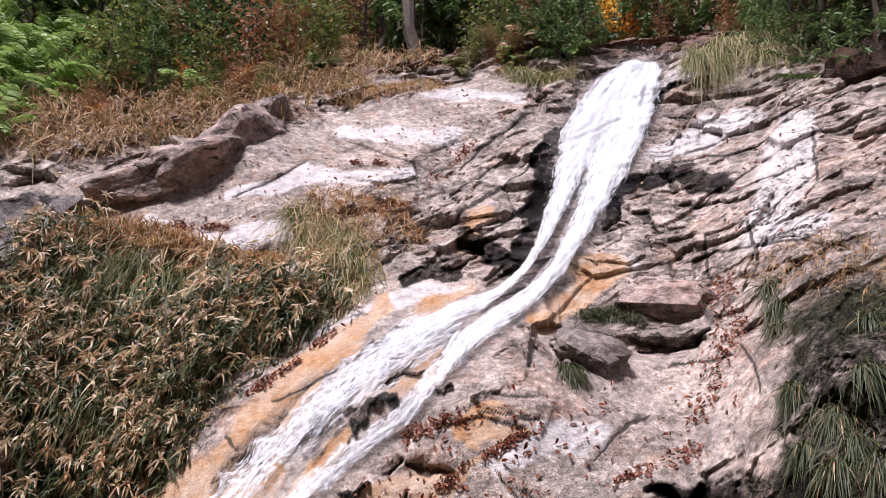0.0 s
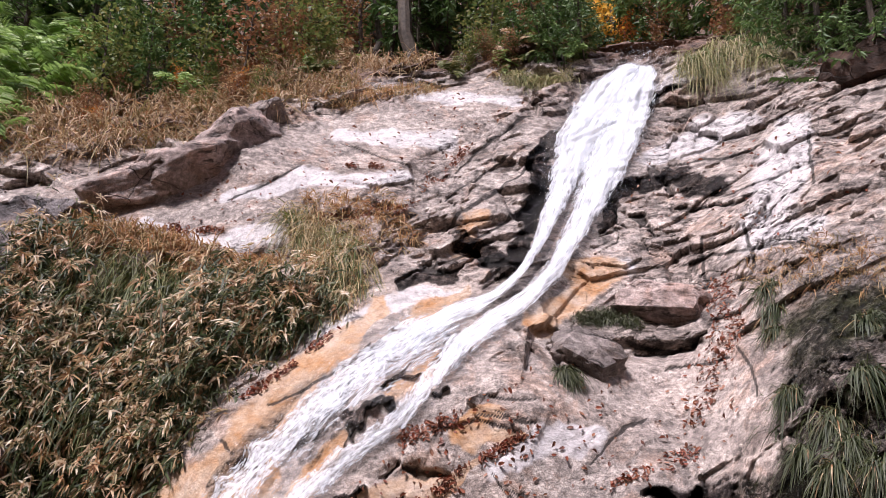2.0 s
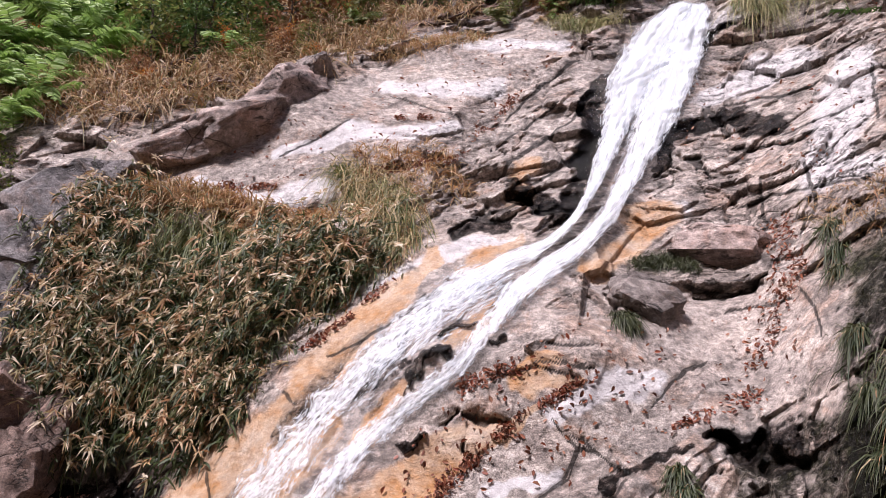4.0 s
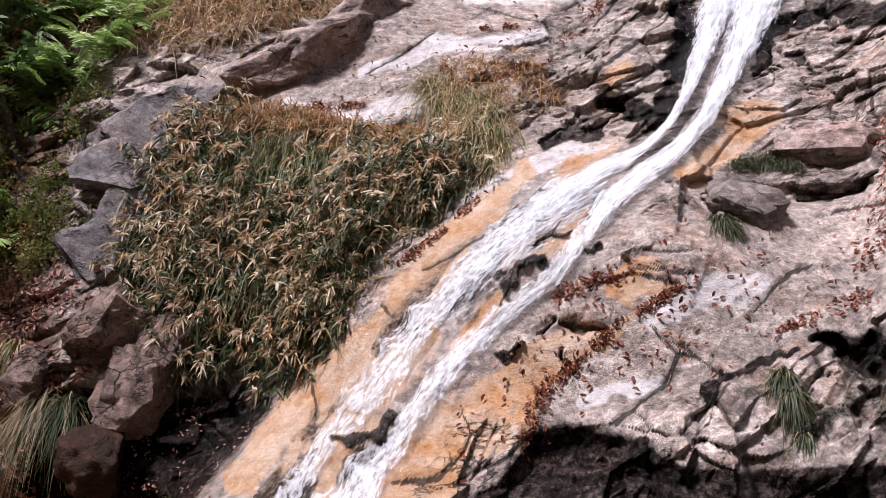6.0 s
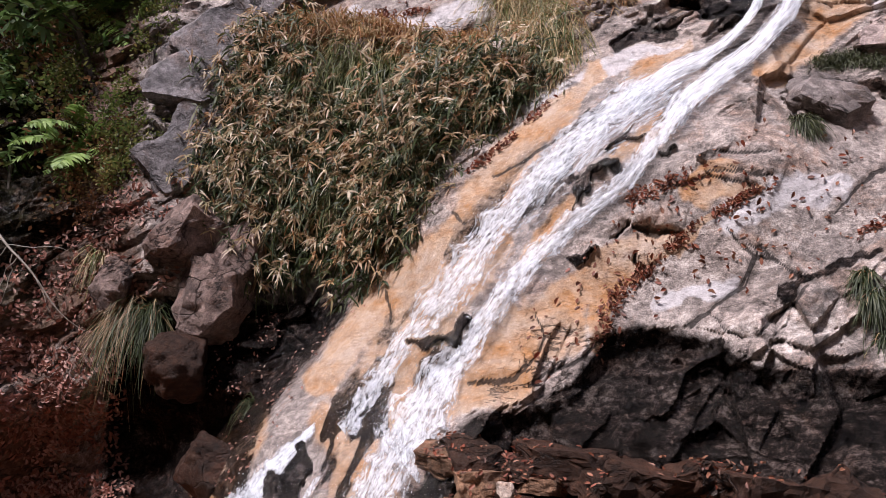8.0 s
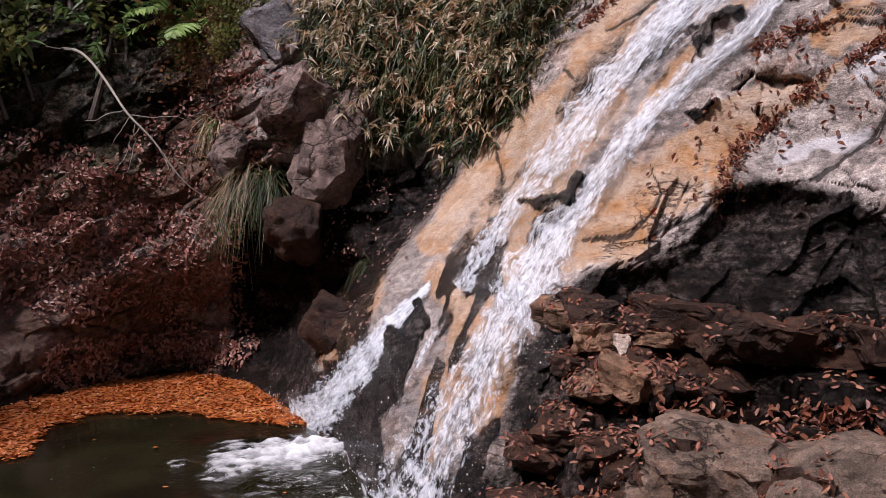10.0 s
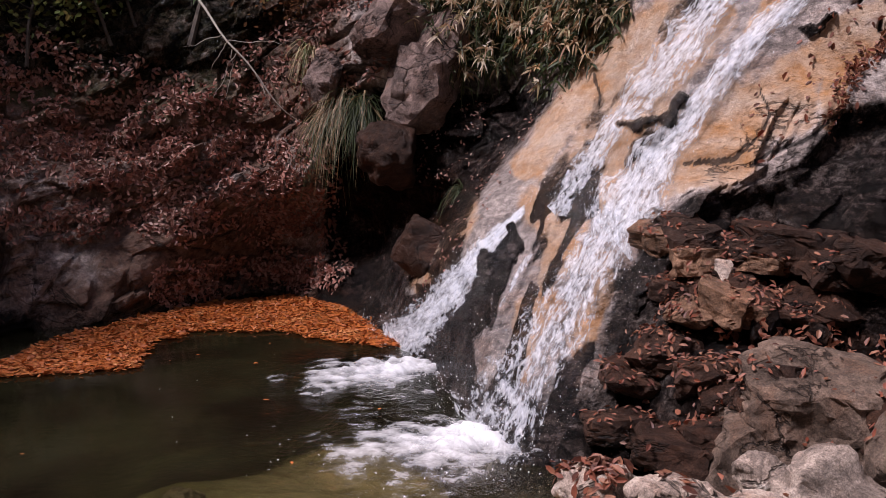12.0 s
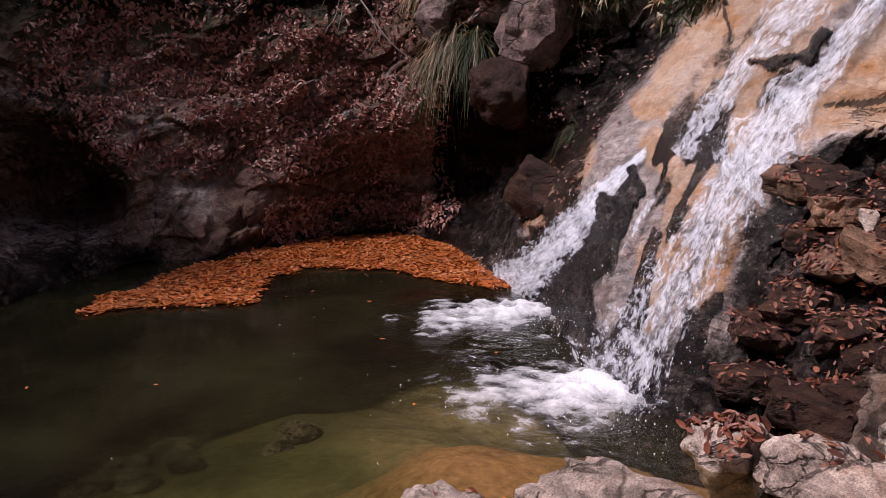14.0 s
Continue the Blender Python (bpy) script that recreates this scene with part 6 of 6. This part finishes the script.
sward(25, ((26, 4.3, 0.5), (21.5, 4.0, 0.6), (17, 4.0, 0.4)), 420, (0.3, 0.55), (0.008, 0.014), "hanging_grass", GREEN, "long green grass hanging in the bamboo thicket", per=5, rise=0.0, push=0.9, droop=(0.8, 1.7))
k_seed = 200
THICKET = ((27.4, 4.9, 0.45), (27.6, 4.2, 0.5), (25.8, 3.2, 0.5)), ((23.5, 4.75, 0.45), (22, 4.0, 0.6), (21.3, 2.95, 0.5)), ((19, 4.6, 0.4), (17.5, 4.0, 0.5), (17.5, 3.4, 0.35)), ((15, 4.5, 0.3), (10.5, 4.5, 0.2))
for rows, count in zip(THICKET, (20, 26, 22, 14)):
    thicket_rng = np.random.default_rng(k_seed)
    for a, b in zip(*spots(thicket_rng, rows, count)):
        k_seed += 1
        if stroke(np.array([a]), np.array([b]), ((22.5, 5.0, 0.2), (18, 4.72, 0.3), (13.5, 4.75, 0.2)))[0] > 0 and k_seed % 4:
            continue
        if math.hypot((a - 18.6) * 0.15, b - 4.35) < 0.22 or math.hypot((a - 23.2) * 0.15, b - 3.6) < 0.16:
            continue
        bamboo_clump(k_seed, a, b, thicket_rng.uniform(0.55, 0.8))

sward(21, ((-20.5, 4.9, 0.25), (-23, 4.75, 0.3), (-27, 4.6, 0.4)), 150, (0.08, 0.25), (0.005, 0.01), "rust_grass", RUST, "brown moss and dead grass on the rock", per=6)
sward(22, ((-21, 3.2, 0.3), (-25, 2.9, 0.5), (-28, 2.4, 0.5)), 260, (0.06, 0.2), (0.004, 0.009), "dark_grass", DARK_GREEN, "dark green grass and moss on the shaded rock", per=3, rise=0.1, droop=(0.8, 1.6))
sward(23, ((-8.6, 4.44, 0.06), (-10.4, 4.5, 0.09), (-12.2, 4.42, 0.06)), 520, (0.05, 0.13), (0.005, 0.01), "moss", MOSS, "mat of dark moss on a block", per=6)
GREEN_DRY = (("green_foliage", DARK_GREEN, 0.94), ("dry_foliage", DRY, 0.06))
for k, (a, b, size) in enumerate(((-21.0, 4.62, 0.42), (-21.3, 4.35, 0.36), (-21.6, 3.42, 0.32), (-23.9, 3.16, 0.36), (-25.9, 3.45, 0.36), (-26.5, 4.0, 0.34), (-21.9, 2.95, 0.26), (-23.5, 2.8, 0.3), (-26, 2.8, 0.34), (-21.2, 4.1, 0.34), (-24.8, 2.95, 0.4), (-22.4, 2.5, 0.36), (-26.6, 2.4, 0.44), (-25.6, 2.1, 0.44), (-10.5, 2.45, 0.26), (-10.9, 2.3, 0.24), (-11.2, 2.2, 0.24), (-11.4, 2.0, 0.24))):
    tuft(300 + 7 * k, a, b, size * 0.72, GREEN_DRY, "dark green grass tuft hanging from the rock", 230, up=0.35, group="grass tufts")
for k, (a, b, size) in enumerate(((-17.6, 9.3, 0.6), (-19.5, 9.5, 0.75), (-21.6, 9.6, 0.8), (-23.4, 9.8, 0.8), (-18.8, 9.1, 0.5), (-25.2, 9.9, 0.8), (-22.4, 9.2, 0.6), (-6.6, 9.1, 0.45), (-4.8, 9.2, 0.4), (2.2, 8.95, 0.35))):
    tuft(340 + k, a, b, size * 1.15, (("dry_foliage", PALE_GRASS, 0.65), ("green_foliage", FOLIAGE, 0.35)), "pale dry grass tuft beside the lip of the falls", 260, group="pale grass tufts")
tuft(320, 33.4, 2.32, 0.42, (("green_foliage", SASA_GREEN, 0.85), ("dry_foliage", DRY, 0.15)), "green grass tuft arching over a rounded boulder", 260, up=0.35)
tuft(323, 34.6, 2.4, 0.44, (("green_foliage", SASA_GREEN, 0.4), ("dry_foliage", DRY, 0.6)), "dry straw-coloured grass tuft beside a rounded boulder", 240, up=0.3)
tuft(324, 35.4, 2.2, 0.4, (("green_foliage", SASA_GREEN, 0.6), ("dry_foliage", DRY, 0.4)), "green and dry grass tuft hanging into the gully", 200, up=0.1)
tuft(325, 36.5, 3.0, 0.32, (("green_foliage", GREEN, 0.4), ("dry_foliage", STRAW, 0.6)), "thin straw-coloured grass hanging in the gully", 90, up=0.0)
tuft(321, 27.3, 1.4, 0.24, GREEN_DRY, "small green grass tuft beside the falls", 70)
tuft(322, -7.6, 3.78, 0.22, (("moss_cushion", MOSS, 1.0),), "cushion of green moss on a block", 900, up=0.2)

# ---------------------------------------------------------------- slope and forest above
def on_slope(th, r):
    a = math.radians(th)
    z = float(np.interp(r, base_wall(np.full(len(ZL), float(th)), np.array(ZL, float)), ZL)) if r < 17 else float(ground_height(np.array([[float(th)]]), np.array([[float(r)]]))[0, 0])
    return (-math.sin(a) * r, math.cos(a) * r, z)


for k, (a, r, size) in enumerate(((34.5, 12.6, 1.2), (35.2, 11.6, 1.0), (33.2, 11.5, 0.9), (37, 11.8, 1.1), (31.6, 11.9, 0.8), (32.3, 12.4, 1.1), (35.8, 13.2, 1.3), (33.5, 13.6, 1.3), (30.8, 13.4, 1.1), (36.8, 12.4, 1.2), (29.6, 14.2, 1.2), (34.5, 14.8, 1.4), (28.4, 15.0, 1.2), (31.6, 15.2, 1.4), (37.5, 14.0, 1.4), (26, 15.4, 1.1), (33, 16, 1.5), (29.5, 16.2, 1.4), (24, 15.6, 1.0), (29, 13.4, 1.2), (27.4, 14.3, 1.3), (26.2, 14.9, 1.3), (24.8, 15.3, 1.3), (28, 15.4, 1.5), (30.2, 14.4, 1.3), (23.4, 16.2, 1.3))):
    x, y, z = on_slope(a, r)
    fern_clump(400 + k, (x, y, z + 0.15), size, (-x / r, -y / r, 0.1))
slope_rng = random.Random(31)
for k in range(60):
    a, r = slope_rng.uniform(8, 37), slope_rng.uniform(11.8, 15.5)
    x, y, z = on_slope(a, r)
    fern_clump(440 + k, (x, y, z + 0.05), slope_rng.uniform(0.35, 0.7), (-x / r, -y / r, 0.1), slope_rng.choice((DRY, DRY, RUST, FERN, GREEN)), label="bracken fern gone brown and green on the dry slope", count=7)
fern_clump(420, tuple(place(np.array([38.0]), np.array([4.3]))[0]), 0.95, (0.55, -0.8, 0.1), label="bright green feathery shrub in the shaded gully", count=16)
for k, (a, r) in enumerate(((-6.5, 13.6), (-8.0, 13.8), (-4.5, 14.2), (-3, 14.6), (-9.5, 14.2))):
    x, y, z = on_slope(a, r)
    fern_clump(430 + k, (x, y, z + 0.05), 0.55, (-x / r, -y / r, 0.1))

trees = [conifer(500 + k, h, "young green conifer on the forest edge") for k, h in enumerate((3.2, 4.5, 6.0))]
broad = [broadleaf(510 + k, h, m, l, leaf=0.09) for k, (h, m, l) in enumerate(((4.5, FOLIAGE, "slender green broadleaf tree on the forest edge"), (3.5, BROWN_LEAF, "slender brown-leaved tree on the forest edge"),
                                                                  (3.0, AUTUMN, "small tree with orange-red autumn leaves"), (1.3, YELLOW, "small tree with bright yellow leaves")))]
shrubs = [broadleaf(520 + k, h, m, l, "shrub", 0.15, 1.3, 0.06, "shrub") for k, (h, m, l) in enumerate(((1.0, BROWN_LEAF, "brown-leaved shrub on the dry slope"), (1.2, FOLIAGE, "olive green shrub on the dry slope"), (0.9, AUTUMN, "red-leaved shrub on the dry slope")))]
for kinds, first in ((trees, ((21.2, 14.6), (17, 15.0), (-12, 17))), (broad, ((5, 16.5), (8, 17), (-8.3, 17.5), (-10.6, 16.0))), (shrubs, ((14, 13.6), (24, 14.2), (-9, 15.5)))):
    for ob, (a, r) in zip(kinds, first):
        x, y, z = on_slope(a, r)
        ob.matrix_basis = pose(x, y, z, 0, 0, a)
for ob, (a, r, k) in ((trees[0], (22.2, 12.5, 0.5)), (trees[0], (19.2, 13.2, 0.7)), (trees[1], (24.5, 13.6, 0.5)), (trees[2], (-28, 12.4, 0.8)), (trees[1], (-30.5, 11.6, 0.9)), (trees[2], (-25.5, 13.6, 0.8)), (trees[0], (16.2, 14.0, 0.9))):
    x, y, z = on_slope(a, r)
    copy_thing(ob, pose(x, y, z - 0.05, 0, 0, a * 9) @ Matrix.Scale(k, 4))
slope_rng = random.Random(46)
for k in range(30):
    a, r = slope_rng.uniform(10, 32), slope_rng.uniform(11.4, 14.2)
    x, y, z = on_slope(a, r)
    copy_thing(slope_rng.choice((shrubs[1], shrubs[1], shrubs[0], shrubs[2])), pose(x, y, z - 0.1, 0, 0, slope_rng.uniform(0, 360)) @ Matrix.Scale(slope_rng.uniform(0.35, 0.7), 4))
for k in range(12):
    a, b = slope_rng.uniform(33.5, 38), slope_rng.uniform(3.4, 5.6)
    p = place(np.array([a]), np.array([b]), 0.0)[0]
    copy_thing(slope_rng.choice((shrubs[1], shrubs[1], shrubs[0])), pose(*p, 25, 0, a + 180 + slope_rng.uniform(-40, 40)) @ Matrix.Scale(slope_rng.uniform(0.5, 0.9), 4))
for k in range(26):
    a, b = slope_rng.uniform(-11, 0.5), slope_rng.uniform(9.35, 10.1)
    p = place(np.array([a]), np.array([b]), 0.0)[0]
    if k % 3:
        copy_thing(slope_rng.choice((shrubs[1], shrubs[1], shrubs[0], trees[0])), pose(*p, 10, 0, slope_rng.uniform(0, 360)) @ Matrix.Scale(slope_rng.uniform(0.3, 0.6), 4))
    else:
        fern_clump(560 + k, tuple(p), slope_rng.uniform(0.4, 0.6), (0.1, -0.9, 0.1), slope_rng.choice((FERN, GREEN, DRY)), label="fern growing beside the lip of the falls", count=9)
for a, r, k in ((-5.5, 17.2, 1.5), (-3.2, 18.0, 1.7), (0.5, 17.0, 1.4), (2.8, 18.5, 1.8), (-9.5, 18.8, 1.6), (6.5, 17.5, 1.5), (-12.5, 18.2, 1.4), (-15.5, 17.6, 1.5)):
    x, y, z = on_slope(a, r)
    copy_thing(trees[2], pose(x, y, z - 0.1, 0, 0, a * 31) @ Matrix.Scale(k, 4))
shade_rng = random.Random(45)
for k in range(60):
    a, b = shade_rng.uniform(36.5, 62), shade_rng.uniform(3.0, 6.8)
    if a < 41 and b < 3.6:
        continue
    p = place(np.array([a]), np.array([b]), 0.0)[0]
    copy_thing(shade_rng.choice((shrubs[1], shrubs[1], trees[0], shrubs[0])), pose(*p, 20, 0, a + 180 + shade_rng.uniform(-40, 40)) @ Matrix.Scale(shade_rng.uniform(0.8, 1.5), 4))
tree_rng = random.Random(77)
for k in range(58):
    a, r = tree_rng.uniform(-34, 46), tree_rng.uniform(15.5, 25)
    if -17 < a < -11 and r < 18:
        continue
    x, y, z = on_slope(a, r)
    copy_thing(tree_rng.choice(trees + trees + broad[:2] + trees), pose(x, y, z - 0.1, 0, 0, tree_rng.uniform(0, 360)) @ Matrix.Scale(tree_rng.uniform(0.8, 1.5), 4))
for k in range(110):
    a, r = tree_rng.uniform(-30, 42), tree_rng.uniform(12.2, 18)
    if a < 10 and r < 13.6 or a > 25 and r < 15.5:
        continue
    if -19 < a < -10 and r < 16 or 0.5 < a < 9:
        continue
    x, y, z = on_slope(a, r)
    copy_thing(tree_rng.choice([shrubs[1]] * 5 + [shrubs[0]] * 3 + [shrubs[2]]), pose(x, y, z - 0.1, 0, 0, tree_rng.uniform(0, 360)) @ Matrix.Scale(tree_rng.uniform(0.8, 1.6), 4))

# bare old trunks in the dark of the forest
trunk_rng = np.random.default_rng(71)
for a, r, tall, thick, lean in ((3.4, 15.5, 6.0, 0.16, -0.9), (5.8, 16.2, 6.0, 0.07, -0.3), (1.6, 16.6, 6.5, 0.1, 0.4), (7.4, 15.8, 5.5, 0.05, -0.6), (8.6, 16.4, 5.5, 0.04, 0.5), (-1.2, 17.4, 6.5, 0.09, -0.2), (11.5, 15.6, 5.0, 0.035, 0.7)):
    x, y, z = on_slope(a, r)
    old = tagged(new("forest_tree"), "bare dark trunk standing in the shaded forest", "tree", "trees above the falls")
    old.location = (x, y, z)
    line = wander(trunk_rng, (0, 0, -0.4), (lean, trunk_rng.normal() * 0.3, tall), 14, 0.06)
    leafy("trunk", [tube(line, np.linspace(1.0, 0.55, 14) * thick, 9)], BARK, old)
    for k in range(5):
        p = line[int(trunk_rng.integers(4, 13))]
        tip = p + unit(trunk_rng.normal(size=3) * (1, 0.6, 0.4) + (0, 0, 0.5)) * trunk_rng.uniform(0.5, 1.3)
        leafy("limb", [tube(wander(trunk_rng, p, tip, 7, 0.14), np.linspace(0.2, 0.06, 7) * thick, 5)], BARK, old)

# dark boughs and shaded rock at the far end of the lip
# the rock's near-black tint holds the boughs' shade
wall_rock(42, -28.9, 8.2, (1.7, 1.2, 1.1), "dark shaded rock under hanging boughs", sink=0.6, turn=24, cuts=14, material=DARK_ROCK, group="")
for a, r, k in ((-24.2, 12.2, 0.62), (-26.2, 11.8, 0.7), (-27.8, 11.6, 0.62), (-29.4, 11.2, 0.7), (-25.2, 12.9, 0.8)):
    x, y, z = on_slope(a, r)
    copy_thing(trees[2], pose(x, y, z - 0.9, 0, 0, a * 17) @ Matrix.Scale(k, 4))

# trees over the left wall, mostly out of view, added to shade it
shade_tree_rng = random.Random(91)
for k in range(9):
    a, r = shade_tree_rng.uniform(41, 84), shade_tree_rng.uniform(13.0, 16)
    x, y, z = on_slope(a, r)
    copy_thing(shade_tree_rng.choice(trees[1:] + broad[:1]), pose(x, y, z - 0.1, -8 + shade_tree_rng.uniform(-6, 6), 0, a + 180) @ Matrix.Scale(shade_tree_rng.uniform(0.9, 1.4), 4))

# more unseen trees beyond the cave, added only for their shade
for k in range(9):
    a, r = shade_tree_rng.uniform(66, 92), shade_tree_rng.uniform(10.5, 13.5)
    x, y, z = on_slope(min(a, 75), r)
    x, y = -math.sin(math.radians(a)) * r, math.cos(math.radians(a)) * r
    copy_thing(shade_tree_rng.choice(trees[1:] + broad[:1]), pose(x, y, z - 0.3, -8 + shade_tree_rng.uniform(-6, 6), 0, a + 180) @ Matrix.Scale(shade_tree_rng.uniform(0.9, 1.3), 4))

# ---------------------------------------------------------------- dead branch over the gully
branch_rng = np.random.default_rng(60)
branch = tagged(new("dead_branch"), "bare pale dead branch arching over the shaded gully", "branch")
bends = ((45.1, 3.89, 0.10), (44.0, 3.82, 0.35), (42.7, 3.41, 0.55), (41.7, 3.03, 0.60), (40.2, 2.76, 0.60), (38.7, 2.30, 0.50), (37.1, 2.10, 0.25))
knots = np.array([place(np.array([a]), np.array([b]), out)[0] for a, b, out in bends])
t = np.linspace(0, 6, 30)
arc = np.stack([np.convolve(np.pad(np.interp(t, np.arange(7), knots[:, c]), 2, "edge"), np.ones(5) / 5, "valid") for c in range(3)], -1)
leafy("stem", [tube(arc, np.linspace(0.018, 0.006, 30))], DEAD_WOOD, branch)
for k, (s, dx, dz) in enumerate(((15, 0.6, -0.05), (14, -0.45, -0.1), (16, -0.1, -0.55), (17, -0.3, -0.5), (3, -0.45, 0.05), (15, -0.2, -0.3), (20, 0.15, -0.35))):
    leafy("twig", [tube(wander(branch_rng, arc[s], arc[s] + np.array([dx, dx * 0.3, dz]), 8, 0.12), np.linspace(0.006, 0.002, 8), 5)], DEAD_WOOD, branch)
